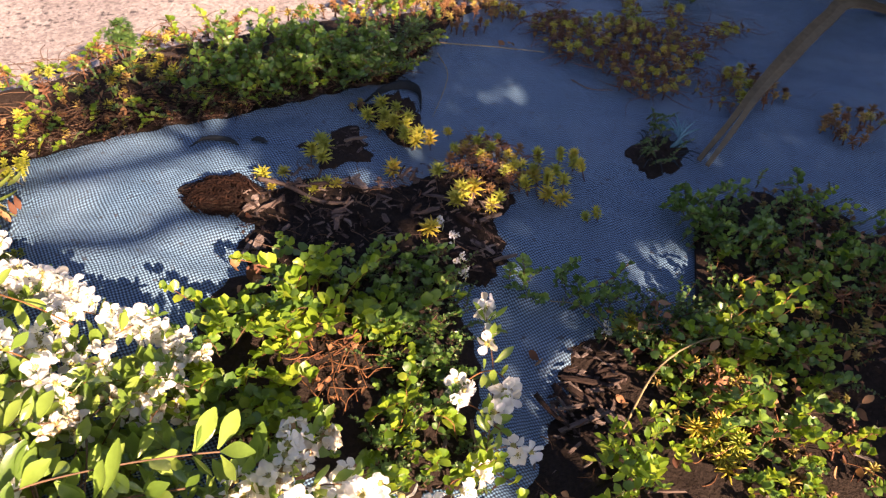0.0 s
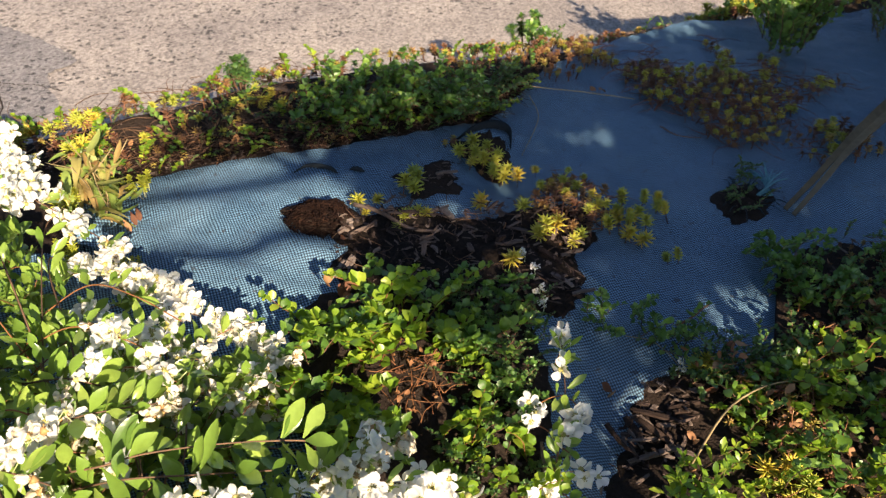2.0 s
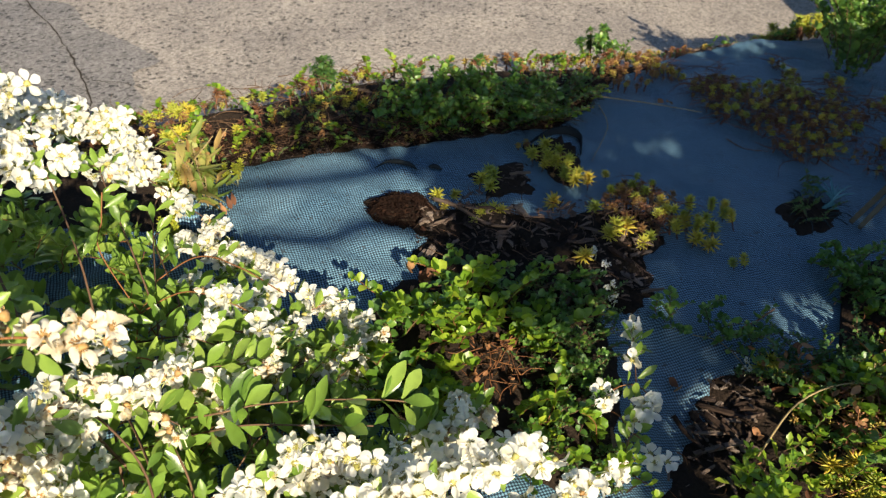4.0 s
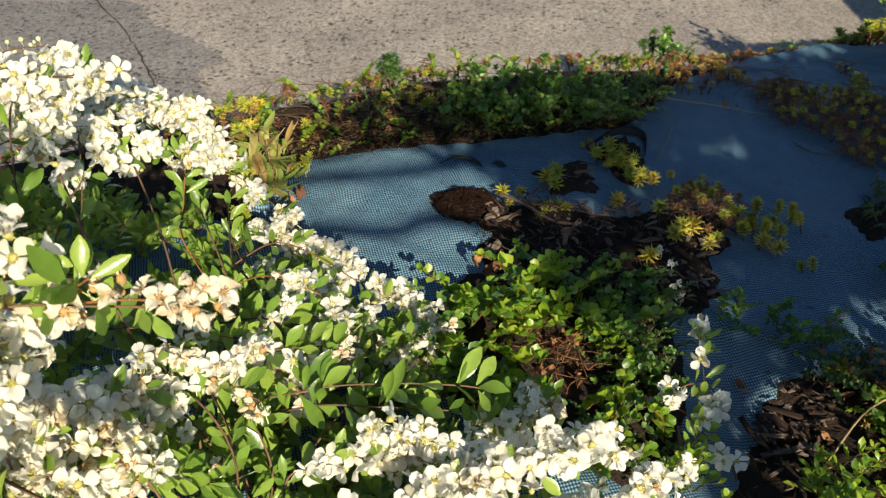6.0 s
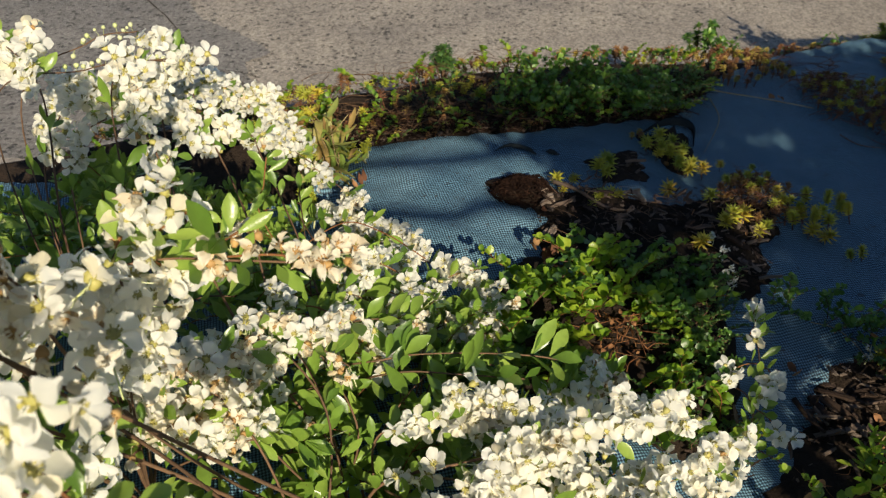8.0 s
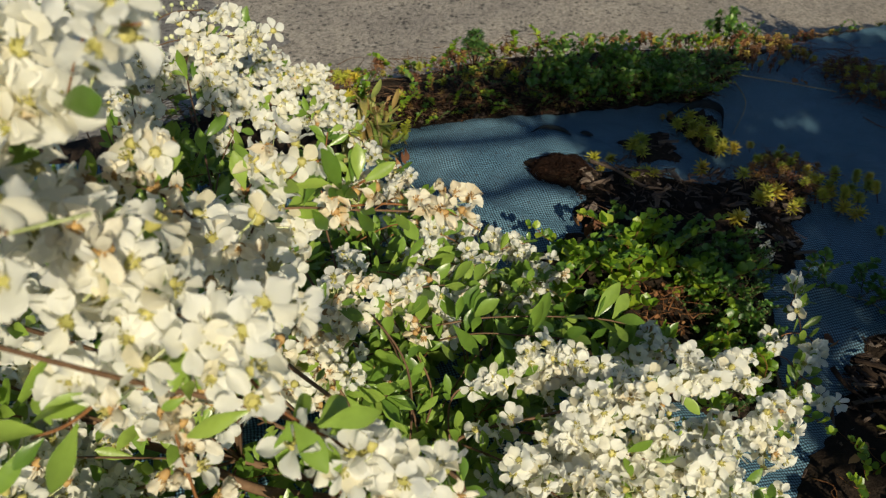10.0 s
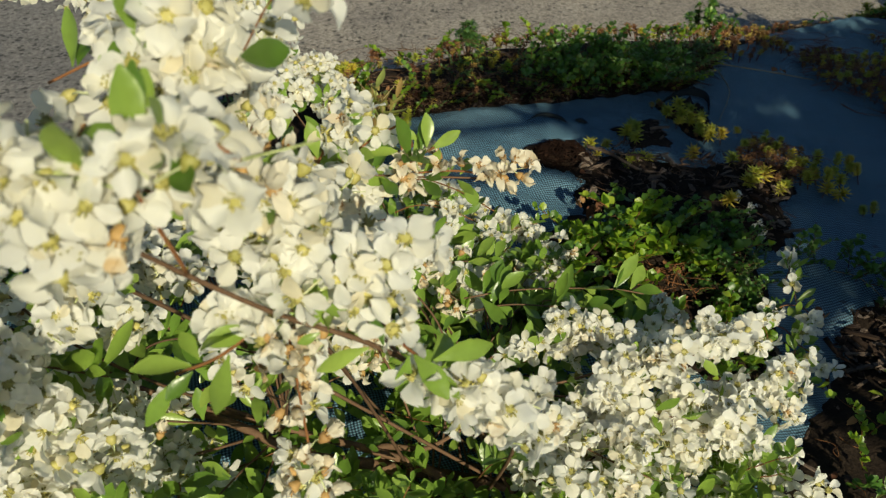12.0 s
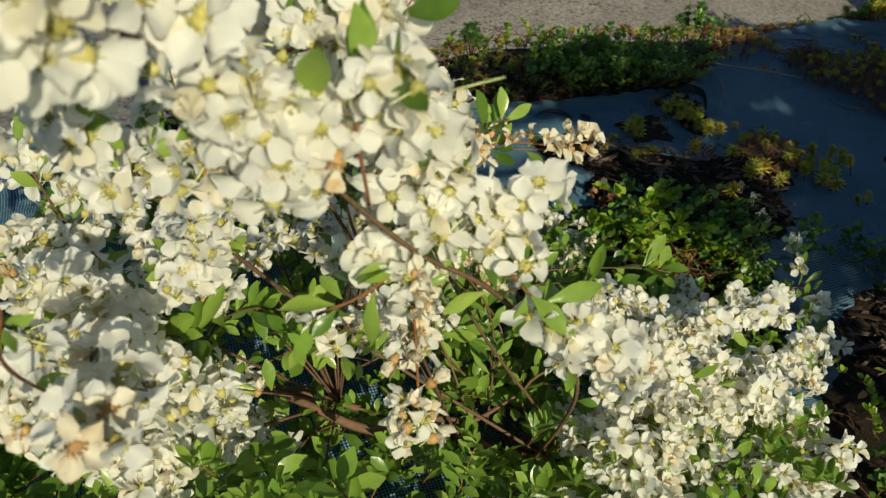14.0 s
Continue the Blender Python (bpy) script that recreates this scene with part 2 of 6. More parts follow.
def thing(name, at, label, category, group="", kind=""):
    ob = new(name)
    ob.location = at
    ob.empty_display_size = 0.05
    return tagged(ob, label, category, group, kind)


def blade(length, width, fold=0.15, curl=0.0, kind="oval", nu=4, twist=0.0):
    """A leaf or petal along +y with its base at the origin, facing +z."""
    v, f = [], []
    for i in range(nu + 1):
        t = i / nu
        if kind == "round":
            w = math.sqrt(max(0.0, 1 - (2 * t - 1) ** 2)) ** 0.8
        elif kind == "obovate":
            w = max(0.0, math.sin(math.pi * min(1, t ** 1.35 * 0.93 + 0.03)))
        elif kind == "petal":
            w = 0.14 + 0.86 * math.sin(math.pi * min(1.0, t * 0.74)) ** 1.1
            w *= 1.0 if t < 0.6 else math.sqrt(max(0.0, 1 - ((t - 0.6) / 0.41) ** 2))
        elif kind == "strap":
            w = min(1.0, 0.55 + t) * min(1.0, (1.02 - t) * 3.0)
        else:
            w = math.sin(math.pi * (0.04 + 0.93 * t)) ** 0.9
        h = w * width / 2
        z = curl * length * t * t
        y = length * (t - 0.25 * abs(curl) * t * t)
        lift = fold * h * 2
        s = twist * t
        v += [(-h, y, z + lift - s * h), (0, y, z), (h, y, z + lift + s * h)]
    for i in range(nu):
        a = 3 * i
        f += [(a, a + 1, a + 4, a + 3), (a + 1, a + 2, a + 5, a + 4)]
    return v, f


def tube(points, radii, sides=5):
    """A tapering tube through the points."""
    P = [Vector(p) for p in points]
    v, f = [], []
    for i, p in enumerate(P):
        d = (P[min(i + 1, len(P) - 1)] - P[max(i - 1, 0)])
        d = d.normalized() if d.length else Vector((0, 0, 1))
        a = d.orthogonal().normalized() if i == 0 else (a - d * a.dot(d)).normalized()
        b = d.cross(a)
        for k in range(sides):
            an = 2 * math.pi * k / sides
            v.append(tuple(p + (a * math.cos(an) + b * math.sin(an)) * radii[i]))
    for i in range(len(P) - 1):
        for k in range(sides):
            k2 = (k + 1) % sides
            f.append((i * sides + k, i * sides + k2, (i + 1) * sides + k2, (i + 1) * sides + k))
    f.append(tuple(range(sides))[::-1])
    f.append(tuple((len(P) - 1) * sides + k for k in range(sides)))
    return v, f


def spline(points, n):
    """Points of a smooth curve through the given ones."""
    P = [Vector(p) for p in points]
    P = [P[0] * 2 - P[1]] + P + [P[-1] * 2 - P[-2]]
    out = []
    spans = len(P) - 3
    for k in range(n + 1):
        u = k / n * spans
        i = min(int(u), spans - 1)
        t = u - i
        a, b, c, d = P[i:i + 4]
        out.append(0.5 * ((2 * b) + (c - a) * t + (2 * a - 5 * b + 4 * c - d) * t * t + (3 * b - a - 3 * c + d) * t ** 3))
    return out


def strand(points, radius, n=16, sides=5):
    line = spline(points, n)
    return Geo().add(*tube(line, [radius * (1 - 0.5 * i / n) for i in range(n + 1)], sides))


def facing(at, normal, spin=0.0, size=1.0, tilt=0.0):
    """A pose at a place whose z axis follows the normal."""
    q = Vector(normal).to_track_quat("Z", "Y").to_matrix().to_4x4()
    return Matrix.Translation(at) @ q @ Matrix.Rotation(spin, 4, "Z") @ Matrix.Rotation(tilt, 4, "X") @ Matrix.Scale(size, 4)


rng = random.Random(11)


def rv(a=1.0):
    return Vector((rng.uniform(-a, a), rng.uniform(-a, a), rng.uniform(-a, a)))


def inside(poly, x, y):
    hit = False
    for (x0, y0), (x1, y1) in zip(poly, poly[1:] + poly[:1]):
        if (y0 > y) != (y1 > y) and x < (x1 - x0) * (y - y0) / (y1 - y0) + x0:
            hit = not hit
    return hit


def scatter(poly, n, gap=0.0):
    """n random places within an outline of the plan."""
    xs, ys = [p[0] for p in poly], [p[1] for p in poly]
    out, tries = [], 0
    while len(out) < n and tries < n * 60:
        tries += 1
        x, y = rng.uniform(min(xs), max(xs)), rng.uniform(min(ys), max(ys))
        if inside(poly, x, y) and (not gap or all((x - a) ** 2 + (y - b) ** 2 > gap * gap for a, b in out)):
            out.append((x, y))
    return out


# ---- the lie of the land ----
def soft(v, lo, hi, k=8.0):
    a = math.log1p(math.exp(min(60.0, k * (v - lo)))) / k + lo
    return hi - math.log1p(math.exp(min(60.0, k * (hi - a)))) / k


def bed(x, y):
    z = 0.240 - 0.160 * (soft(x, -0.15, 0.85) - 0.3) + 0.115 * (soft(y, 0.75, 2.15) - 1.5)
    z -= 0.055 * math.exp(-(((x - 0.53) / 0.13) ** 2 + ((y - 1.12) / 0.16) ** 2))
    z += 0.02 * math.exp(-((x / 0.3) ** 2 + ((y - 1.5) / 0.2) ** 2))
    return z


def brow(x):
    """Where the top of the bed ends above the road."""
    return 2.13 + 0.58 * x


CLOTH_EDGE = [(-1.3, 1.40), (-0.43, 1.40), (-0.41, 1.60), (-0.23, 1.68), (-0.01, 1.77), (0.15, 1.87), (0.32, 1.95), (0.42, 2.12), (0.50, 2.30), (0.78, 2.63), (1.24, 2.86), (1.6, 2.93), (3.2, 3.6)]


def cloth_edge(x):
    for (x0, y0), (x1, y1) in zip(CLOTH_EDGE, CLOTH_EDGE[1:]):
        if x <= x1:
            return y0 + (y1 - y0) * max(0.0, (x - x0)) / (x1 - x0)
    return CLOTH_EDGE[-1][1]


def cloth_z(x, y):
    wr = 0.006 * noise.noise((x * 6 + y * 2, y * 14 - x * 5, 3.1)) + 0.004 * noise.noise((x * 22, y * 22, 1.0))
    wr += 0.0022 * noise.noise((x * 60 + y * 20, y * 70, 5.0)) + 0.004 * noise.noise((x * 3 - y * 9, y * 30 + x * 12, 8.0))
    wr += 0.0034 * noise.noise(((0.6 * x + y) * 26, (x - 0.6 * y) * 3, 12.0)) + 0.0018 * noise.noise(((0.5 * x + y) * 52, (x - 0.5 * y) * 5, 15.0))
    wr += 0.012 * math.exp(-(((x + 0.03) / 0.07) ** 2 + ((y - 1.66) / 0.035) ** 2))
    wr += 0.02 * math.exp(-(((x - 0.32) / 0.07) ** 2 + ((y - 1.90) / 0.03) ** 2))
    wr += 0.03 * math.exp(-(((x - 1.05) / 0.16) ** 2 + ((y - 2.72) / 0.06) ** 2))
    return bed(x, y) + wr


def ground_z(x, y):
    top = bed(x, y) - 0.016 + 0.008 * noise.noise((x * 9, y * 9, 0.0))
    over = (y - brow(x)) / 0.38
    return top if over < 0 else top - (top + 0.03) * min(1.0, over) ** 1.3


def lay_z(x, y):
    """The surface on which plants and litter lie: cloth, or the slope to the road."""
    return cloth_z(x, y) if y < brow(x) else ground_z(x, y) + 0.016


def sheet(xs, ys_of, z_of):
    g = Geo()
    v, f = [], []
    cols = [ys_of(x) for x in xs]
    n = len(cols[0])
    for x, ys in zip(xs, cols):
        v += [(x, y, z_of(x, y)) for y in ys]
    for i in range(len(xs) - 1):
        for j in range(n - 1):
            a = i * n + j
            f.append((a, a + n, a + n + 1, a + 1))
    return g.add(v, f)


def steps(a, b, n):
    return [a + (b - a) * i / n for i in range(n + 1)]


road = new("road", Geo().add([(-120, -120, 0), (120, -120, 0), (120, 120, 0), (-120, 120, 0)], [(0, 1, 2, 3)]).mesh("road", ASPHALT))
tagged(road, "worn sunlit asphalt road with coarse pale aggregate", "road", kind="structure")
xs = steps(-9, -1.6, 12) + steps(-1.5, 2.2, 150) + steps(2.4, 9, 12)
ground = new("ground", sheet(xs, lambda x: steps(-9, -0.6, 8)[:-1] + steps(-0.6, brow(x), 110) + steps(brow(x) + 0.02, brow(x) + 0.44, 16), ground_z).mesh("ground", SOIL))
tagged(ground, "dark crumbly soil of a raised planting bed", "soil", kind="structure")
gx = steps(-9, 9, 60)
gutter = new("road_edge", sheet(gx, lambda x: [2.50 + 0.55 * x, 3.30 + 0.56 * x + 0.03 * noise.noise((x * 2, 0, 0))], lambda x, y: 0.004).mesh("road_edge", GUTTER))
tagged(gutter, "smooth pale asphalt strip along the road edge", "road edge", kind="structure")
cx = steps(-1.3, 2.6, 330)
cloth = new("ground_cloth", sheet(cx, lambda x: steps(-0.4, cloth_edge(x), 230), cloth_z).mesh("ground_cloth", CLOTH))
tagged(cloth, "woven blue-green weed barrier fabric laid over the bed", "ground cloth", kind="structure")


# ---- the pearl bush ----
def petal(L, W, cup, curl, wave, r):
    """A broad petal on a short claw along +y: a cupped, slightly rippled sheet."""
    nu, nv = 6, 4
    v, f = [], []
    ph = r.uniform(0, 6.28)
    for i in range(nu + 1):
        t = i / nu
        w = 0.16 + 0.84 * math.sin(0.5 * math.pi * min(1.0, t / 0.62)) ** 1.7
        if t > 0.62:
            w *= math.sqrt(max(0.03, 1 - ((t - 0.62) / 0.38) ** 2))
        for j in range(nv + 1):
            q = 2 * j / nv - 1
            dip = 0.06 * L * (1 - abs(q)) if i == nu else 0.0
            ripple = wave * L * t * abs(q) * math.sin(3.0 * q + 5 * t + ph)
            v.append((q * w * W / 2, L * (t - 0.2 * abs(curl) * t * t) - dip - 0.05 * L * q * q * t, curl * L * t * t + cup * W * w * q * q + ripple))
    for i in range(nu):
        for j in range(nv):
            a = i * (nv + 1) + j
            f.append((a, a + 1, a + nv + 2, a + nv + 1))
    return v, f


def flower_geo(seed, faded=False):
    r = random.Random(seed)
    g = Geo()
    open_by = r.choice((2, 10, 18, 26, 34, 46)) if not faded else r.uniform(25, 65)
    for k in range(5):
        if faded:
            v, f = petal(r.uniform(0.011, 0.015), r.uniform(0.007, 0.011), r.uniform(0.2, 0.5), r.uniform(-0.7, 0.7), 0.3, r)
        else:
            v, f = petal(r.uniform(0.0150, 0.0190), r.uniform(0.0100, 0.0150), r.uniform(0.06, 0.38), r.uniform(-0.5, 0.3), 0.16, r)
        m = Matrix.Rotation(2 * math.pi * k / 5 + r.uniform(-0.2, 0.2), 4, "Z") @ Matrix.Rotation(radians(open_by + r.uniform(-17, 17)), 4, "X") @ Matrix.Rotation(r.uniform(-0.45, 0.45), 4, "Y") @ Matrix.Translation((0, 0.0018, 0))
        g.add(v, f, 0, m)
    g.add(*tube([(0, 0, -0.005), (0, 0, -0.001), (0, 0, 0.0015), (0, 0, 0.0022)], [0.0018, 0.0040, 0.0042, 0.0018], 7), 1)
    for k in range(9):
        a, q = 2 * math.pi * k / 9 + r.uniform(-0.25, 0.25), r.uniform(0.0026, 0.0044)
        g.add(*tube([(0.002 * math.cos(a), 0.002 * math.sin(a), 0.001), (q * math.cos(a), q * math.sin(a), 0.0048)], [0.0003, 0.0008], 3), 1)
    return g


FLOWER_GEO = [flower_geo(40 + i) for i in range(12)]
FADED_GEO = [flower_geo(80 + i, True) for i in range(5)]
FLOWER_MESH = [g.mesh("flower", PETAL, EYE) for g in FLOWER_GEO]
FADED_MESH = [g.mesh("faded_flower", FADED, FADED_EYE) for g in FADED_GEO]
LEAF_GEO = []
for k in range(6):
    LEAF_GEO.append(Geo().add(*blade(0.030 + 0.0026 * k, 0.0125 + 0.0011 * (k % 3), 0.16 + 0.05 * (k % 2), -0.35 + 0.13 * k, "obovate", 6, 0.1 * (k - 3))))
LEAF_MESH = [g.mesh("leaf", SHRUB_LEAF) for g in LEAF_GEO]
BUD_GEO = Geo().add(*tube([(0, 0, -0.003), (0, 0, -0.0015), (0, 0, 0.001), (0, 0, 0.003)], [0.0006, 0.0026, 0.003, 0.0008], 6))

SHRUB = thing("pearl_bush", (-0.08, 0.62, 0.20), "sprawling pearl bush covered in white five-petalled blossom", "shrub")
ROOT_AT = Vector((-0.08, 0.62, 0.20))
counts = {"flower": 0, "leaf": 0}
SPROUTS, SPRAYS = [], []
B = (-0.08, 0.62, 0.20)
M = (-0.37, 0.59, 0.40)


def arch(points, thick=0.004, bloom=0, start=0.4, fade=0.1, leaves=0, spread=0.030, single=False, buds=0, leaf_start=0.15, owner=None, leaf_size=1.0, sprays=0, leaf_end=1.0):
    """A branch of the bush through the points, with flowers and leaves from start on. single: its flowers and leaves are parts of their own."""
    n = 8 * len(points)
    base = owner.location if owner else ROOT_AT
    if points[0] == B:
        a = Vector((rng.uniform(-0.16, 0.07), rng.uniform(-0.10, 0.12), 0.0)) + Vector(B)
        a.z = bed(a.x, a.y)
        points = [a] + [Vector(points[1]) + rv(0.02)] + points[2:]
    line = [p - base for p in spline(points, n)]
    rad = [max(0.0010 if thick > 0.0012 else 0.0005, thick * (0.75 if thick > 0.008 else 0.5) * (1 - 0.75 * i / n)) for i in range(n + 1)]
    spread *= 0.5 if single else 0.75
    if bloom:
        bloom = int(bloom * (1.1 if single or spread < 0.02 else 1.5))
        leaves = int(leaves * 1.5)
        for u in (0.3, 0.42, 0.55, 0.68):
            p = line[int(u * n)] + ROOT_AT
            if p.z < 0.52 and not owner:
                SPROUTS.append(p - Vector((0, 0, 0.03)))
        if sprays:
            for k in range(sprays):
                SPRAYS.append(line[int((0.5 + 0.5 * k / sprays) * n)] + ROOT_AT)
    branch = part("branch", Geo().add(*tube(line, rad, 6)).mesh("branch", TWIG if thick > 0.0025 else REDTWIG), owner or SHRUB)
    def along(u):
        x = u * n
        i = min(int(x), n - 1)
        return line[i].lerp(line[i + 1], x - i), (line[i + 1] - line[i]).normalized()
    fresh, old, green, stalks, tips = Geo(), Geo(), Geo(), Geo(), Geo()
    groups = max(1, bloom // 8)
    for k in range(bloom):
        if k % 8 == 0:
            g0, d = along(start + (1 - start) * min(0.999, (k // 8 + rng.random()) / groups))
            out = rv().normalized()
            out = (out - d * out.dot(d) * 0.5 + Vector((0.05, -0.3, 0.3))).normalized()
            core = g0 + out * spread * rng.uniform(0.2, 1.5)
            run = (d * 0.8 + out * 0.5 + rv(0.5)).normalized()
            stalks.add(*tube([g0, core + run * 0.02], [0.0009, 0.0007], 3))
        p = core + run * rng.uniform(-0.022, 0.026)
        out = (rv().normalized() + Vector((0.05, -0.22, 0.26))).normalized()
        at = p + out * rng.uniform(0.006, 0.018)
        aim = (out * 0.9 + Vector((0.05, -0.22, 0.20)) + rv(0.55)).normalized()
        stalks.add(*tube([p, p.lerp(at, 0.6) + rv(0.003), at], [0.0007, 0.0006, 0.0007], 3))
        is_old = rng.random() < fade
        size = rng.uniform(0.78, 1.12)
        pose_m = facing(at, aim, rng.uniform(0, 6.28), size)
        if single and counts["flower"] < 420:
            counts["flower"] += 1
            part("faded_flower" if is_old else "flower", rng.choice(FADED_MESH if is_old else FLOWER_MESH), branch, "", pose_m)
        elif is_old:
            old.join(rng.choice(FADED_GEO), pose_m)
        else:
            fresh.join(rng.choice(FLOWER_GEO), pose_m)
    for k in range(leaves):
        u = leaf_start + (leaf_end - leaf_start) * (k // 3 + 0.3 * rng.random()) / max(1, leaves // 3)
        p, d = along(min(0.999, u))
        side = (rv().normalized() + Vector((0, -0.15, 0.35)))
        side = (side - d * side.dot(d)).normalized()
        y = (side * 0.9 + d * 0.55 + Vector((0, 0, 0.1))).normalized()
        z = (Vector((0.25, -0.65, 0.85)) + rv(0.6))
        z = (z - y * z.dot(y)).normalized()
        x = y.cross(z)
        m = Matrix.Translation(p + side * 0.003) @ Matrix((x, y, z)).transposed().to_4x4() @ Matrix.Scale(rng.uniform(0.55, 1.1) * leaf_size, 4)
        if single and counts["leaf"] < 300:
            counts["leaf"] += 1
            part("leaf", rng.choice(LEAF_MESH), branch, "", m)
        else:
            green.join(rng.choice(LEAF_GEO), m)
    for k in range(buds):
        p, d = along(min(0.999, 0.6 + 0.4 * (k + rng.uniform(-0.4, 0.4)) / max(1, buds)))
        side = rv().normalized()
        side = (side - d * side.dot(d) * 0.8 + Vector((0, 0, 0.35))).normalized()
        at = p + side * rng.uniform(0.005, 0.013)
        stalks.add(*tube([p, at], [0.0005, 0.0005], 3))
        tips.join(BUD_GEO, facing(at, rv() + Vector((0, 0, 1)), 0, rng.uniform(0.8, 1.3)))
    for g, name, mats in ((fresh, "blossom", (PETAL, EYE)), (old, "faded_blossom", (FADED, FADED_EYE)), (green, "foliage", (SHRUB_LEAF,)), (stalks, "stalk", (BUD,)), (tips, "bud", (BUD,))):
        if g.n:
            tagged(part(name, g.mesh(name, *mats), branch), kind="stuff")
    return branch


# tall arches
arch([B, (-0.12, 0.47, 0.55), (-0.19, 0.31, 0.78), (-0.25, 0.25, 0.86), (-0.29, 0.19, 0.94), (-0.32, 0.14, 1.01), (-0.37, 0.08, 1.06)], 0.005, 66, 0.62, 0.02, 12, 0.034, True, sprays=2, leaf_end=0.55, leaf_size=0.8)
arch([(-0.27, 0.20, 0.92), (-0.27, 0.17, 0.99), (-0.25, 0.18, 1.0), (-0.235, 0.19, 0.985)], 0.002, 16, 0.2, 0.02, 0, 0.026, True)
arch([(-0.34, 0.12, 1.03), (-0.27, 0.14, 1.10), (-0.21, 0.17, 1.112), (-0.165, 0.19, 1.088)], 0.0012, 3, 0.93, 0.0, 0, 0.006, True)
arch([B, (-0.2, 0.5, 0.6), (-0.28, 0.31, 0.91), (-0.245, 0.28, 0.89), (-0.213, 0.283, 0.866)], 0.0045, 48, 0.55, 0.05, 12, 0.028, True, leaf_size=0.8)
arch([(-0.27, 0.32, 0.85), (-0.255, 0.29, 0.79), (-0.25, 0.29, 0.70)], 0.0015, 26, 0.2, 0.8, 3, 0.018, True)
arch([B, (-0.3, 0.52, 0.6), (-0.33, 0.47, 0.78), (-0.27, 0.52, 0.79), (-0.20, 0.54, 0.785), (-0.145, 0.545, 0.785)], 0.004, 0, 0.6, 0.25, 12, 0.022, True, leaf_start=0.55)
arch([(-0.27, 0.52, 0.79), (-0.25, 0.525, 0.82), (-0.222, 0.53, 0.838)], 0.0016, 7, 0.35, 0.0, 3, 0.010, True)
arch([(-0.27, 0.53, 0.79), (-0.262, 0.535, 0.775), (-0.248, 0.54, 0.758)], 0.0016, 8, 0.3, 0.1, 3, 0.010, True)
arch([(-0.29, 0.52, 0.80), (-0.285, 0.54, 0.812)], 0.0016, 8, 0.3, 0.5, 3, 0.012, True)
arch([(-0.215, 0.535, 0.79), (-0.175, 0.542, 0.792), (-0.138, 0.545, 0.788)], 0.0015, 16, 0.1, 1.0, 0, 0.006, True)
arch([(-0.225, 0.53, 0.79), (-0.205, 0.525, 0.812), (-0.19, 0.52, 0.825)], 0.0015, 0, 0.1, 1.0, 9, 0.006, True, leaf_start=0.4, leaf_size=1.15)
arch([B, (-0.33, 0.52, 0.55), (-0.42, 0.33, 0.83), (-0.43, 0.26, 0.92), (-0.42, 0.2, 0.99), (-0.40, 0.15, 1.04)], 0.005, 60, 0.5, 0.04, 9, 0.034, True, sprays=2, leaf_end=0.5, leaf_size=0.8)
arch([B, (-0.25, 0.5, 0.6), (-0.34, 0.39, 0.84), (-0.29, 0.385, 0.885), (-0.23, 0.40, 0.80)], 0.0045, 44, 0.55, 0.4, 12, 0.026, True, leaf_size=0.8)
arch([(-0.34, 0.39, 0.84), (-0.36, 0.32, 0.89), (-0.35, 0.24, 0.94), (-0.33, 0.2, 0.97)], 0.002, 30, 0.1, 0.1, 6, 0.03, True)
arch([M, (-0.48, 0.45, 0.62), (-0.55, 0.42, 0.74), (-0.6, 0.44, 0.82), (-0.66, 0.42, 0.88)], 0.004, 46, 0.35, 0.08, 18, 0.032)
arch([B, (-0.19, 0.595, 0.345), M, (-0.50, 0.535, 0.5), (-0.64, 0.5, 0.62), (-0.8, 0.45, 0.7)], 0.0085, 40, 0.62, 0.05, 30, 0.035)
arch([(-0.5, 0.535, 0.5), (-0.5, 0.36, 0.62), (-0.46, 0.24, 0.75), (-0.42, 0.18, 0.83)], 0.004, 24, 0.72, 0.12, 6, 0.024)
arch([(-0.5, 0.3, 0.66), (-0.43, 0.13, 0.86), (-0.415, 0.115, 0.91)], 0.002, 0, 0.5, 0, 9, 0.02, leaf_start=0.75)
arch([M, (-0.46, 0.46, 0.48), (-0.53, 0.40, 0.56), (-0.60, 0.34, 0.62)], 0.004, 84, 0.25, 0.08, 24, 0.03)
arch([(-0.60, 0.50, 0.40), (-0.53, 0.50, 0.47), (-0.50, 0.45, 0.52), (-0.48, 0.38, 0.56)], 0.0035, 64, 0.15, 0.05, 10, 0.03)
arch([M, (-0.5, 0.62, 0.55), (-0.57, 0.58, 0.62), (-0.66, 0.62, 0.7)], 0.0035, 40, 0.35, 0.05, 20, 0.03)
arch([M, (-0.40, 0.42, 0.46), (-0.36, 0.36, 0.48), (-0.30, 0.34, 0.46)], 0.003, 0, 0.3, 0.3, 27, 0.03, leaf_start=0.2, leaf_size=1.2)
arch([(-0.58, 0.42, 0.48), (-0.52, 0.38, 0.56), (-0.49, 0.34, 0.585), (-0.46, 0.31, 0.58)], 0.003, 64, 0.15, 0.08, 10, 0.03)
arch([M, (-0.40, 0.50, 0.58), (-0.36, 0.42, 0.64), (-0.30, 0.40, 0.64)], 0.003, 10, 0.5, 0.3, 24, 0.028)
arch([M, (-0.45, 0.48, 0.66), (-0.46, 0.40, 0.74), (-0.43, 0.34, 0.77)], 0.003, 60, 0.35, 0.06, 16, 0.035)
arch([(-0.345, 0.273, 0.95), (-0.307, 0.267, 0.985), (-0.303, 0.290, 1.0), (-0.300, 0.316, 1.01)], 0.003, 32, 0.2, 0.03, 6, 0.026, True)
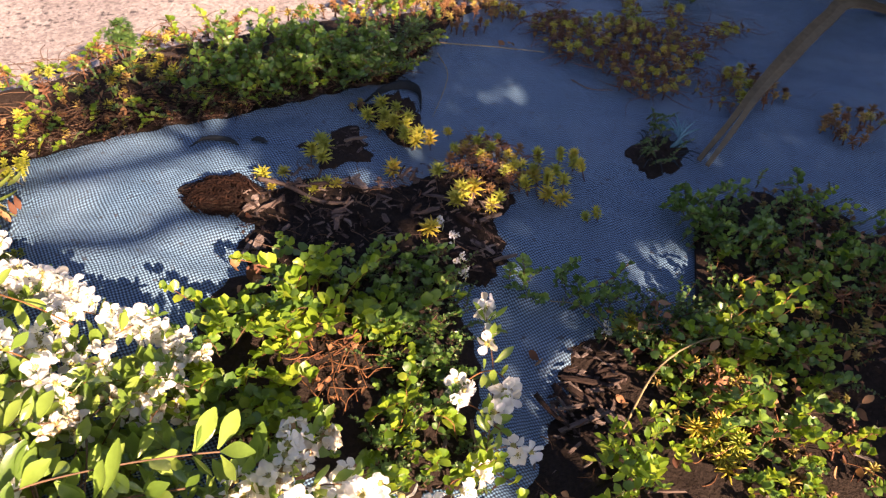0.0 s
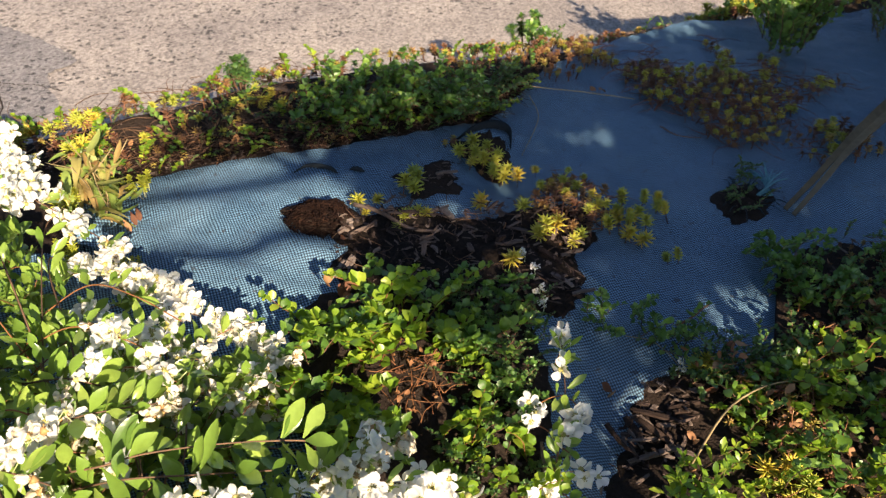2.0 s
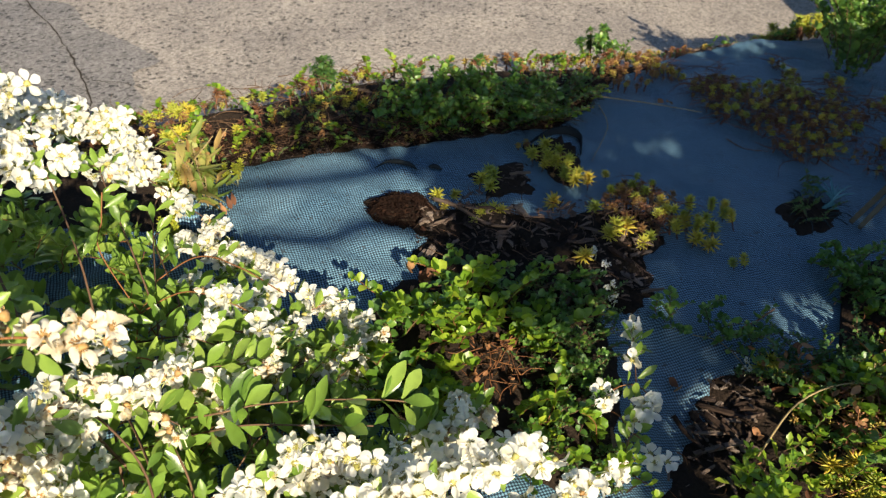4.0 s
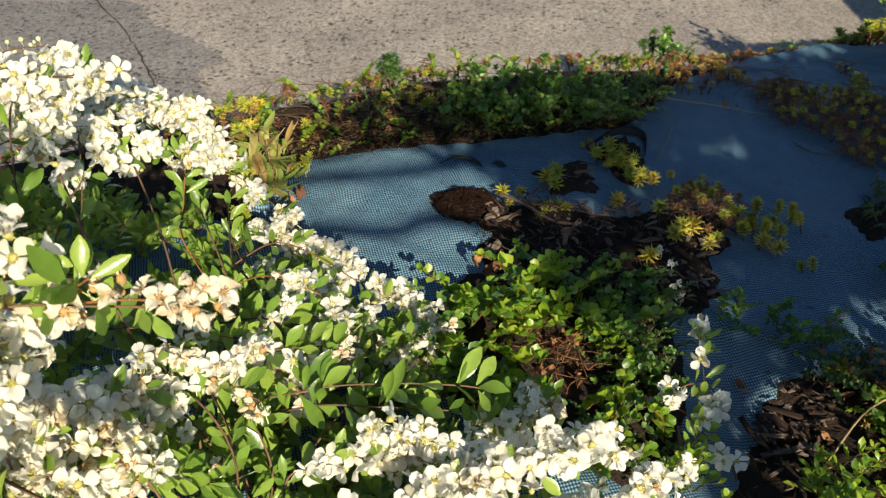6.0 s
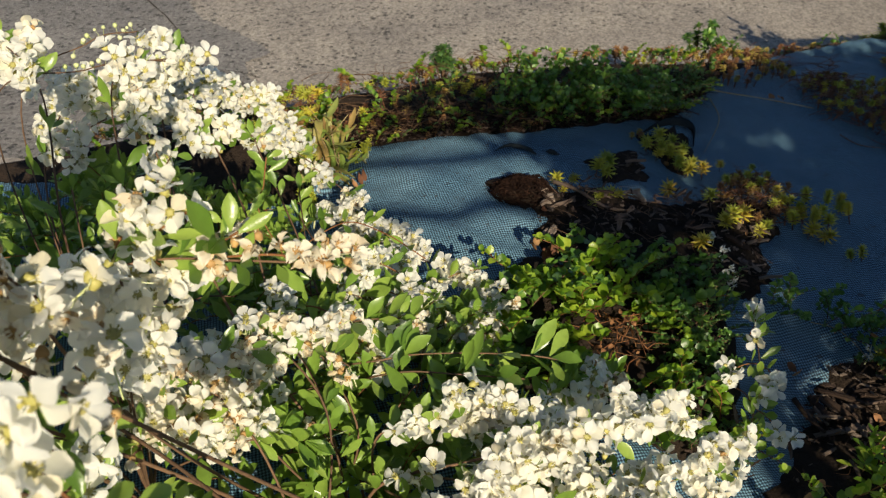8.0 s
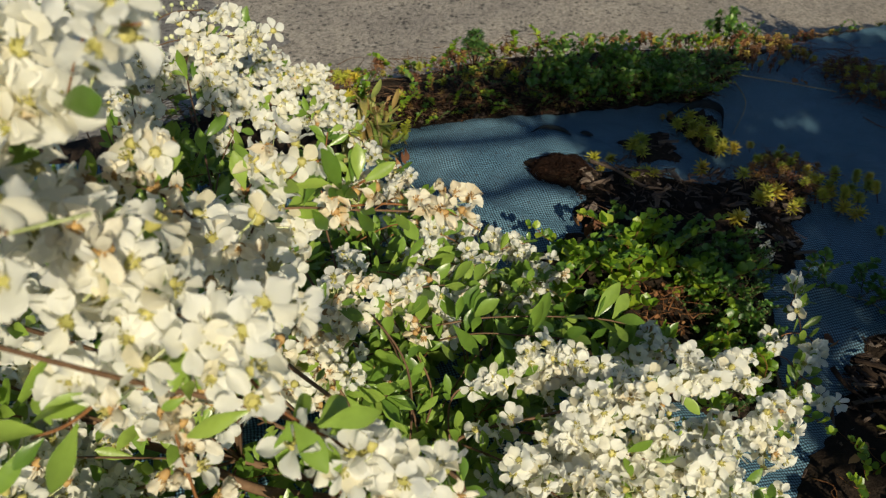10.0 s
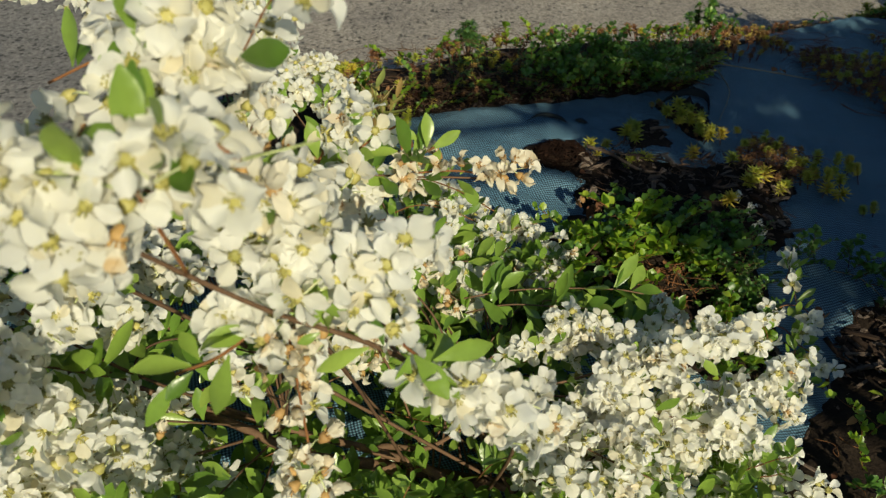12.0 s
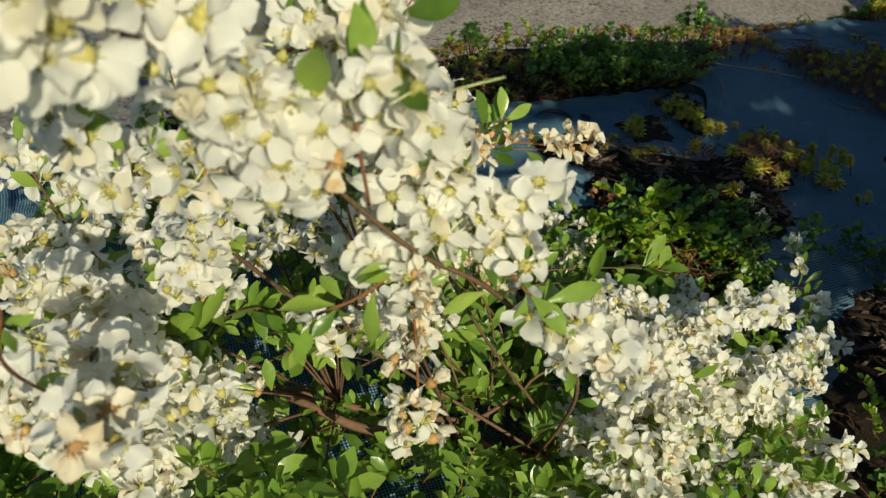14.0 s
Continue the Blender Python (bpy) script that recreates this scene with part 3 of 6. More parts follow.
arch([(-0.405, 0.350, 0.94), (-0.377, 0.371, 0.95), (-0.353, 0.392, 0.95), (-0.340, 0.415, 0.945)], 0.002, 24, 0.3, 0.05, 4, 0.024, True)
arch([(-0.33, 0.33, 0.93), (-0.315, 0.30, 0.985), (-0.285, 0.283, 1.0), (-0.262, 0.28, 0.99)], 0.002, 24, 0.2, 0.03, 3, 0.022, True)
arch([(-0.34, 0.32, 0.90), (-0.31, 0.29, 0.92), (-0.285, 0.272, 0.915), (-0.26, 0.263, 0.904)], 0.002, 24, 0.2, 0.05, 3, 0.022, True)
arch([(-0.36, 0.38, 0.92), (-0.33, 0.35, 0.965), (-0.304, 0.322, 0.962)], 0.002, 20, 0.2, 0.05, 0, 0.022, True)
arch([(-0.42, 0.46, 0.86), (-0.40, 0.45, 0.915), (-0.36, 0.43, 0.945), (-0.33, 0.41, 0.945)], 0.002, 32, 0.2, 0.04, 3, 0.026)
arch([(-0.44, 0.54, 0.86), (-0.43, 0.53, 0.92), (-0.40, 0.51, 0.95)], 0.002, 24, 0.2, 0.04, 3, 0.026)
arch([(-0.262, 0.28, 0.99), (-0.235, 0.265, 1.028), (-0.205, 0.253, 1.038)], 0.0012, 7, 0.8, 0.0, 0, 0.010, True)
arch([(-0.46, 0.16, 0.79), (-0.41, 0.125, 0.835), (-0.372, 0.095, 0.857)], 0.002, 12, 0.3, 0.7, 0, 0.016)
# cream sprays half way down
arch([M, (-0.36, 0.58, 0.60), (-0.325, 0.605, 0.605), (-0.28, 0.64, 0.588), (-0.255, 0.70, 0.565)], 0.003, 56, 0.35, 0.55, 12, 0.022)
arch([M, (-0.37, 0.585, 0.53), (-0.33, 0.59, 0.54), (-0.295, 0.61, 0.52), (-0.265, 0.65, 0.50)], 0.003, 52, 0.35, 0.45, 9, 0.024)
arch([M, (-0.34, 0.56, 0.62), (-0.30, 0.53, 0.74), (-0.275, 0.495, 0.79)], 0.003, 30, 0.55, 0.15, 6, 0.022)
arch([M, (-0.33, 0.55, 0.62), (-0.29, 0.52, 0.70), (-0.262, 0.485, 0.745)], 0.003, 30, 0.55, 0.25, 6, 0.022)
arch([M, (-0.36, 0.57, 0.60), (-0.335, 0.56, 0.68), (-0.31, 0.55, 0.71)], 0.003, 24, 0.5, 0.3, 6, 0.024)
# arms toward the low side
arch([B, (-0.12, 0.65, 0.40), (-0.02, 0.66, 0.455), (0.08, 0.70, 0.45), (0.20, 0.78, 0.43)], 0.0055, 106, 0.42, 0.03, 22, 0.034)
arch([B, (-0.06, 0.58, 0.36), (0.05, 0.62, 0.41), (0.14, 0.63, 0.38), (0.25, 0.68, 0.33)], 0.0045, 104, 0.2, 0.03, 20, 0.034)
arch([B, (-0.13, 0.68, 0.42), (-0.10, 0.70, 0.455), (-0.03, 0.73, 0.44), (0.06, 0.74, 0.43)], 0.0035, 50, 0.55, 0.04, 14, 0.03)
arch([B, (0.0, 0.64, 0.32), (0.12, 0.70, 0.36), (0.22, 0.75, 0.36), (0.29, 0.80, 0.33)], 0.004, 80, 0.3, 0.03, 18, 0.032)
arch([B, (0.0, 0.72, 0.3), (0.09, 0.83, 0.36), (0.15, 0.85, 0.37), (0.20, 0.86, 0.35)], 0.0035, 30, 0.5, 0.2, 18, 0.026)
arch([B, (-0.02, 0.56, 0.32), (0.09, 0.56, 0.36), (0.20, 0.59, 0.33), (0.27, 0.60, 0.30)], 0.004, 84, 0.2, 0.03, 18, 0.034)
arch([B, (-0.05, 0.50, 0.32), (0.05, 0.48, 0.35), (0.15, 0.50, 0.33), (0.22, 0.52, 0.30)], 0.004, 80, 0.2, 0.03, 18, 0.034)
arch([B, (-0.15, 0.50, 0.32), (-0.12, 0.45, 0.36), (-0.06, 0.42, 0.35), (0.02, 0.40, 0.32)], 0.004, 26, 0.3, 0.1, 24, 0.03)
# far side
arch([B, (-0.10, 0.84, 0.35), (-0.12, 0.97, 0.36), (-0.08, 1.03, 0.34), (-0.02, 1.05, 0.30)], 0.003, 26, 0.5, 0.3, 22, 0.022)
arch([B, (-0.16, 0.86, 0.38), (-0.22, 1.0, 0.40), (-0.19, 1.06, 0.385), (-0.13, 1.08, 0.35)], 0.003, 26, 0.5, 0.3, 22, 0.022)
arch([B, (-0.18, 0.72, 0.42), (-0.25, 0.84, 0.46), (-0.19, 0.92, 0.43), (-0.14, 0.95, 0.41)], 0.0035, 16, 0.55, 0.75, 20, 0.02)
arch([B, (-0.2, 0.72, 0.45), (-0.31, 0.86, 0.46), (-0.25, 0.88, 0.45), (-0.18, 0.87, 0.42)], 0.0035, 14, 0.6, 0.7, 20, 0.02)
arch([B, (-0.17, 0.9, 0.38), (-0.31, 1.14, 0.39), (-0.25, 1.10, 0.375), (-0.20, 1.06, 0.345)], 0.0035, 56, 0.6, 0.05, 22, 0.026)
arch([B, (-0.25, 0.95, 0.4), (-0.40, 1.25, 0.38), (-0.39, 1.29, 0.365), (-0.29, 1.26, 0.36), (-0.20, 1.23, 0.355)], 0.0035, 72, 0.66, 0.0, 16, 0.024)
arch([B, (-0.14, 0.95, 0.36), (-0.21, 1.17, 0.35), (-0.12, 1.165, 0.345), (-0.03, 1.115, 0.325)], 0.0032, 72, 0.58, 0.02, 16, 0.022)
arch([B, (-0.12, 0.9, 0.36), (-0.17, 1.12, 0.34), (-0.12, 1.06, 0.32), (-0.04, 1.01, 0.31)], 0.0032, 40, 0.55, 0.35, 16, 0.02)
arch([B, (-0.2, 0.68, 0.48), (-0.27, 0.72, 0.56), (-0.23, 0.735, 0.54), (-0.18, 0.75, 0.49)], 0.0035, 26, 0.6, 0.5, 16, 0.022)
arch([B, (-0.25, 0.62, 0.5), (-0.37, 0.63, 0.62), (-0.34, 0.6, 0.6), (-0.31, 0.57, 0.56)], 0.0035, 40, 0.45, 0.35, 18, 0.03)
arch([B, (-0.2, 0.66, 0.42), (-0.34, 0.69, 0.53), (-0.29, 0.66, 0.53), (-0.24, 0.65, 0.49)], 0.0035, 34, 0.45, 0.25, 18, 0.026)
arch([B, (-0.3, 0.75, 0.5), (-0.5, 0.97, 0.66), (-0.6, 1.05, 0.67), (-0.7, 1.12, 0.65)], 0.0045, 60, 0.45, 0.05, 20, 0.034)
arch([M, (-0.45, 0.8, 0.62), (-0.54, 0.98, 0.72), (-0.52, 1.05, 0.73), (-0.48, 1.12, 0.70)], 0.0035, 36, 0.55, 0.04, 12, 0.028)
arch([M, (-0.5, 0.75, 0.62), (-0.60, 0.92, 0.74), (-0.72, 1.0, 0.78), (-0.85, 1.05, 0.78)], 0.0035, 44, 0.5, 0.04, 14, 0.032)
arch([B, (-0.35, 0.95, 0.5), (-0.56, 1.25, 0.58), (-0.55, 1.33, 0.565), (-0.46, 1.385, 0.51)], 0.004, 56, 0.6, 0.03, 14, 0.028)
arch([M, (-0.5, 1.0, 0.55), (-0.62, 1.25, 0.6), (-0.64, 1.36, 0.58), (-0.6, 1.42, 0.54)], 0.0035, 44, 0.5, 0.02, 12, 0.03)
arch([B, (-0.3, 0.95, 0.45), (-0.46, 1.24, 0.53), (-0.44, 1.29, 0.5), (-0.38, 1.29, 0.46)], 0.0035, 30, 0.6, 0.02, 16, 0.026)
arch([B, (-0.3, 1.0, 0.42), (-0.40, 1.28, 0.44), (-0.35, 1.30, 0.42), (-0.29, 1.28, 0.385)], 0.003, 18, 0.68, 0.3, 12, 0.014)
arch([M, (-0.66, 0.9, 0.70), (-0.58, 1.0, 0.735), (-0.50, 1.08, 0.725)], 0.0026, 0, 0.5, 0, 4, 0.02, buds=14)
arch([M, (-0.66, 0.95, 0.68), (-0.62, 1.08, 0.74), (-0.58, 1.15, 0.735)], 0.0026, 0, 0.5, 0, 4, 0.02, buds=12)
arch([M, (-0.5, 0.9, 0.53), (-0.52, 1.1, 0.58), (-0.47, 1.2, 0.55), (-0.42, 1.27, 0.51)], 0.003, 40, 0.4, 0.02, 12, 0.03)
arch([M, (-0.62, 0.9, 0.58), (-0.70, 1.1, 0.62), (-0.68, 1.25, 0.61), (-0.62, 1.34, 0.57)], 0.003, 44, 0.4, 0.02, 12, 0.03)
arch([M, (-0.55, 0.85, 0.58), (-0.62, 1.0, 0.63), (-0.58, 1.13, 0.62), (-0.52, 1.2, 0.58)], 0.003, 40, 0.4, 0.02, 12, 0.03)
arch([(-0.12, 0.65, 0.40), (-0.06, 0.60, 0.43), (0.0, 0.56, 0.43), (0.06, 0.55, 0.41)], 0.003, 56, 0.2, 0.03, 10, 0.034)
arch([(-0.12, 0.62, 0.38), (-0.08, 0.54, 0.41), (-0.03, 0.50, 0.42), (0.03, 0.49, 0.40)], 0.003, 56, 0.2, 0.03, 10, 0.034)
arch([(-0.06, 0.66, 0.42), (0.02, 0.64, 0.44), (0.09, 0.63, 0.43), (0.14, 0.66, 0.42)], 0.003, 48, 0.2, 0.03, 10, 0.034)
arch([(-0.56, 0.56, 0.38), (-0.52, 0.53, 0.45), (-0.47, 0.52, 0.44), (-0.43, 0.50, 0.42)], 0.003, 40, 0.15, 0.05, 10, 0.03)
arch([M, (-0.36, 0.42, 0.44), (-0.33, 0.36, 0.46), (-0.30, 0.30, 0.44)], 0.003, 0, 0.3, 0.05, 27, 0.036, leaf_start=0.2, leaf_size=1.2)
arch([M, (-0.46, 0.42, 0.58), (-0.52, 0.33, 0.66), (-0.54, 0.26, 0.70)], 0.003, 56, 0.3, 0.05, 10, 0.036)
arch([(-0.5, 0.5, 0.55), (-0.53, 0.40, 0.70), (-0.52, 0.33, 0.76), (-0.49, 0.29, 0.775)], 0.003, 48, 0.4, 0.05, 6, 0.034)
arch([(-0.215, 0.285, 0.865), (-0.19, 0.28, 0.825), (-0.164, 0.288, 0.793), (-0.14, 0.294, 0.77), (-0.115, 0.29, 0.748)], 0.0022, 30, 0.58, 0.12, 6, 0.020, True, leaf_start=0.35, leaf_end=0.6)
arch([B, (-0.232, 0.578, 0.358), (-0.339, 0.553, 0.399), (-0.424, 0.554, 0.442), (-0.501, 0.552, 0.461), (-0.62, 0.56, 0.50)], 0.012, 0, 0.5, 0, 12, leaf_start=0.3)
arch([B, (-0.24, 0.60, 0.355), (-0.20, 0.60, 0.375), (-0.151, 0.613, 0.407)], 0.009, 0, 0.5, 0, 3, leaf_start=0.3)
arch([(-0.62, 0.62, 0.52), (-0.58, 0.60, 0.60), (-0.52, 0.60, 0.64), (-0.46, 0.61, 0.62)], 0.003, 56, 0.2, 0.05, 14, 0.036)
arch([(-0.58, 0.72, 0.50), (-0.52, 0.70, 0.58), (-0.45, 0.70, 0.60), (-0.40, 0.70, 0.58)], 0.003, 32, 0.3, 0.1, 24, 0.032, leaf_size=1.15)
arch([(-0.50, 0.50, 0.50), (-0.47, 0.48, 0.60), (-0.42, 0.48, 0.63), (-0.36, 0.50, 0.60)], 0.003, 0, 0.2, 0.2, 30, 0.034, leaf_start=0.2, leaf_size=1.2)
arch([(-0.55, 0.86, 0.46), (-0.50, 0.84, 0.56), (-0.44, 0.85, 0.57), (-0.39, 0.86, 0.54)], 0.003, 0, 0.2, 0.2, 27, 0.034, leaf_start=0.2, leaf_size=1.25)
arch([(-0.45, 0.78, 0.46), (-0.38, 0.78, 0.54), (-0.33, 0.80, 0.54)], 0.003, 0, 0.2, 0.2, 24, 0.034, leaf_start=0.2, leaf_size=1.25)
arch([(-0.492, 0.610, 0.42), (-0.380, 0.578, 0.52), (-0.330, 0.597, 0.53), (-0.289, 0.645, 0.5)], 0.003, 12, 0.2, 0.12, 24, 0.034, leaf_size=1.15)
arch([(-0.462, 0.694, 0.42), (-0.369, 0.682, 0.5), (-0.319, 0.715, 0.5), (-0.283, 0.741, 0.47)], 0.003, 44, 0.2, 0.25, 12, 0.032)
arch([(-0.360, 0.628, 0.42), (-0.281, 0.619, 0.48), (-0.230, 0.640, 0.48), (-0.199, 0.663, 0.45)], 0.003, 6, 0.2, 0.6, 24, 0.03, leaf_size=1.2)
arch([(-0.330, 0.749, 0.38), (-0.260, 0.738, 0.44), (-0.220, 0.762, 0.44), (-0.181, 0.787, 0.42)], 0.003, 0, 0.2, 0.1, 24, 0.03, leaf_start=0.2, leaf_size=1.25)
arch([(0.067, 0.893, 0.3), (0.110, 0.899, 0.34), (0.136, 0.930, 0.34), (0.159, 0.987, 0.32)], 0.0025, 24, 0.3, 0.9, 12, 0.016, leaf_size=1.1)
arch([(0.032, 0.867, 0.32), (0.069, 0.874, 0.37), (0.099, 0.894, 0.37)], 0.0025, 10, 0.3, 0.2, 18, 0.016, leaf_size=1.2)
arch([(-0.698, 0.466, 0.56), (-0.566, 0.386, 0.66), (-0.506, 0.388, 0.67), (-0.446, 0.392, 0.66)], 0.003, 12, 0.2, 0.04, 30, 0.034, leaf_start=0.2, leaf_size=1.2)
arch([(-0.654, 0.394, 0.56), (-0.532, 0.325, 0.66), (-0.476, 0.326, 0.67), (-0.421, 0.330, 0.66)], 0.003, 52, 0.2, 0.04, 8, 0.034)
arch([(-0.36, 1.02, 0.40), (-0.27, 1.02, 0.46), (-0.20, 1.00, 0.465), (-0.14, 0.98, 0.45)], 0.0025, 12, 0.2, 0.02, 12, 0.024)
arch([(-0.36, 1.10, 0.40), (-0.28, 1.12, 0.45), (-0.21, 1.10, 0.45), (-0.14, 1.07, 0.43)], 0.0025, 0, 0.2, 0.02, 15, 0.022)
arch([(-0.32, 0.86, 0.42), (-0.26, 0.84, 0.50), (-0.20, 0.82, 0.50)], 0.0025, 12, 0.2, 0.1, 14, 0.024)
# leafy shoots
arch([(-0.256, 0.832, 0.4), (-0.159, 0.797, 0.46), (-0.112, 0.816, 0.46), (-0.039, 0.830, 0.46), (0.033, 0.836, 0.46), (0.075, 0.844, 0.45)], 0.003, 0, 0.3, 0.05, 24, 0.02, leaf_start=0.1, leaf_size=1.3)
arch([(-0.279, 0.893, 0.4), (-0.205, 0.867, 0.46), (-0.162, 0.881, 0.46), (-0.122, 0.900, 0.45)], 0.003, 6, 0.3, 0.05, 16, 0.02, leaf_start=0.1, leaf_size=1.3)
arch([(-0.204, 0.815, 0.4), (-0.122, 0.782, 0.46), (-0.053, 0.788, 0.46), (0.027, 0.803, 0.45)], 0.003, 0, 0.3, 0.05, 16, 0.02, leaf_start=0.1, leaf_size=1.3)
arch([(-0.325, 0.980, 0.4), (-0.238, 0.929, 0.46), (-0.198, 0.928, 0.45)], 0.003, 6, 0.3, 0.05, 12, 0.02, leaf_start=0.1, leaf_size=1.3)
arch([(-0.34, 1.0, 0.38), (-0.28, 1.05, 0.42), (-0.24, 1.08, 0.42)], 0.0025, 0, 0.2, 0.02, 15, 0.022, leaf_start=0.1)
arch([(-0.30, 0.95, 0.38), (-0.24, 0.97, 0.43), (-0.18, 0.99, 0.42), (-0.13, 0.985, 0.40)], 0.0025, 12, 0.2, 0.02, 15, 0.022, leaf_start=0.1)
arch([(-0.30, 0.82, 0.40), (-0.24, 0.84, 0.43), (-0.18, 0.85, 0.42)], 0.0025, 10, 0.3, 0.05, 15, 0.022, leaf_start=0.1)
arch([B, (-0.13, 0.8, 0.40), (-0.06, 0.87, 0.405), (0.04, 0.90, 0.37)], 0.003, 0, 0.5, 0, 20, 0.02, leaf_start=0.45)
arch([(-0.25, 0.95, 0.36), (-0.39, 1.06, 0.48), (-0.385, 1.07, 0.54), (-0.38, 1.08, 0.58)], 0.002, 0, 0.5, 0, 16, 0.02, leaf_start=0.5)
for c in list(SPRAYS):
    d = Vector((rng.uniform(-1, 0.7), rng.uniform(-0.5, 1), rng.uniform(-0.9, 0.4))).normalized() * rng.uniform(0.04, 0.08)
    arch([c, c + d * 0.5 + rv(0.008), c + d], 0.0013, 7, 0.15, 0.15, 7, 0.018, True)


# ---- low plants ----
class Shoot:
    """A trailing shoot along +y: a stem, and the poses of its leaves."""

    def __init__(self, seed, length, rise, leaf_len, leaf_wid, pairs, kind, leaf_mat, stem_mat, arc=0.5):
        r = random.Random(seed)
        pts = [Vector((r.uniform(-0.004, 0.004), length * i / 6, rise * math.sin(i / 6 * math.pi * arc))) for i in range(7)]
        line = spline(pts, 14)
        stem = Geo().add(*tube(line, [0.0011 - 0.0005 * i / 14 for i in range(15)], 4), 1)
        key = (leaf_len, leaf_wid, kind, leaf_mat.name)
        if key not in BLADES:
            geos = [Geo().add(*blade(leaf_len, leaf_wid, 0.06 + 0.05 * k, -0.4 + 0.17 * k, kind, 4, 0.15 * (k - 2))) for k in range(5)]
            BLADES[key] = (geos, [g.mesh("leaf", leaf_mat) for g in geos])
        self.geos, self.meshes = BLADES[key]
        self.leaves = []
        for k in range(pairs):
            u = (k + 0.6) / pairs * 14
            i = min(int(u), 13)
            p, d = line[i].lerp(line[i + 1], u - i), (line[i + 1] - line[i]).normalized()
            size = (0.75 + 0.4 * math.sin(math.pi * min(1, (k + 1) / pairs))) * (0.62 if k >= pairs - 1 else 1.0)
            for s in (-1, 1):
                side = d.cross(Vector((0, 0, 1))).normalized() * s
                if k % 2 and kind != "round":
                    side = (side * 0.4 + Vector((0, 0, 0.9))).normalized()
                if kind == "round":
                    rise_by = 0.9 if k % 2 else 0.25
                    y = (side * (1.0 - 0.45 * rise_by) + Vector((0, 0, rise_by)) + d * r.uniform(-0.1, 0.3)).normalized()
                    z = d * r.uniform(-0.5, 1.0) + Vector((r.uniform(-0.3, 0.3), -0.35, 0.7))
                    z = (z - y * z.dot(y)).normalized()
                    m = Matrix.Translation(p) @ Matrix((y.cross(z), y, z)).transposed().to_4x4() @ Matrix.Scale(size * r.uniform(0.85, 1.15), 4)
                    self.leaves.append((r.randrange(5), m))
                    continue
                y = (side + d * r.uniform(0.1, 0.5) + Vector((0, 0, r.uniform(-0.05, 0.55)))).normalized()
                z = Vector((r.uniform(-0.35, 0.35), r.uniform(0.0, 0.9), 1))
                z = (z - y * z.dot(y)).normalized()
                m = Matrix.Translation(p) @ Matrix((y.cross(z), y, z)).transposed().to_4x4() @ Matrix.Scale(size * r.uniform(0.85, 1.15), 4)
                self.leaves.append((r.randrange(5), m))
        for k in range(4):
            m = Matrix.Translation(line[-1]) @ Matrix.Rotation(k * 1.57 + r.uniform(-0.3, 0.3), 4, "Z") @ Matrix.Rotation(radians(r.uniform(25, 65)), 4, "X") @ Matrix.Scale(r.uniform(0.45, 0.75), 4)
            self.leaves.append((r.randrange(5), m))
        self.stem = Geo().add(stem.v[0], stem.f).mesh("shoot", stem_mat)
        whole = Geo().join(stem)
        for k, m in self.leaves:
            whole.join(self.geos[k], m)
        self.whole = whole.mesh("shoot", leaf_mat, stem_mat)

    def grow(self, owner, m, single):
        ob = part("shoot", self.stem if single else self.whole, owner, "", m)
        if single:
            for k, lm in self.leaves:
                part("leaf", self.meshes[k], ob, "", lm)
        else:
            ob["kind"] = "stuff"


BLADES = {}


def canopy(x, y):
    """About how high the bush stands over a place."""
    h = 0.36 + 0.28 * math.exp(-((x + 0.40) / 0.22) ** 2 - ((y - 0.42) / 0.26) ** 2)
    return h + 0.26 * math.exp(-((x + 0.62) / 0.25) ** 2 - ((y - 1.05) / 0.3) ** 2) - 0.10 * max(0.0, y - 0.8) / 0.4


INNER = [Shoot(400 + i, 0.075 + 0.008 * i, 0.02 + 0.008 * (i % 4), 0.036, 0.0155, 6 + i % 3, "obovate", SHRUB_LEAF, REDTWIG) for i in range(7)]
BUSH_PLAN = [(-1.0, 0.30), (-0.75, 0.15), (-0.42, 0.22), (-0.25, 0.40), (0.0, 0.36), (0.22, 0.48), (0.20, 0.74), (0.02, 0.90), (-0.06, 1.08), (-0.20, 1.18), (-0.40, 1.30), (-0.62, 1.42), (-1.0, 1.35)]
NEAR_SIDE = [(-0.32, 0.80), (0.04, 0.84), (0.06, 1.0), (-0.06, 1.10), (-0.20, 1.16), (-0.34, 1.18)]
for x, y in scatter(BUSH_PLAN, 620) + scatter(NEAR_SIDE, 30) + scatter([(-0.55, 0.22), (-0.12, 0.28), (0.02, 0.42), (-0.1, 0.56), (-0.4, 0.55)], 36):
    low, high = bed(x, y) + 0.04, canopy(x, y) - 0.03
    z = low + (high - low) * rng.random() ** 0.6 if high > low else low
    if -0.52 < x < -0.10 and 0.42 < y < 0.70:
        if rng.random() < 0.45:
            continue
        z = rng.uniform(bed(x, y) + 0.03, 0.37)
    if inside(NEAR_SIDE, x, y):
        z = rng.uniform(0.24, 0.335)
    m = Matrix.Translation(Vector((x, y, z)) - ROOT_AT) @ Matrix.Rotation(rng.gauss(3.54, 1.0), 4, "Z") @ Matrix.Rotation(rng.uniform(-0.3, 0.8), 4, "X") @ Matrix.Scale(rng.uniform(0.7, 1.1), 4)
    rng.choice(INNER).grow(SHRUB, m, False)


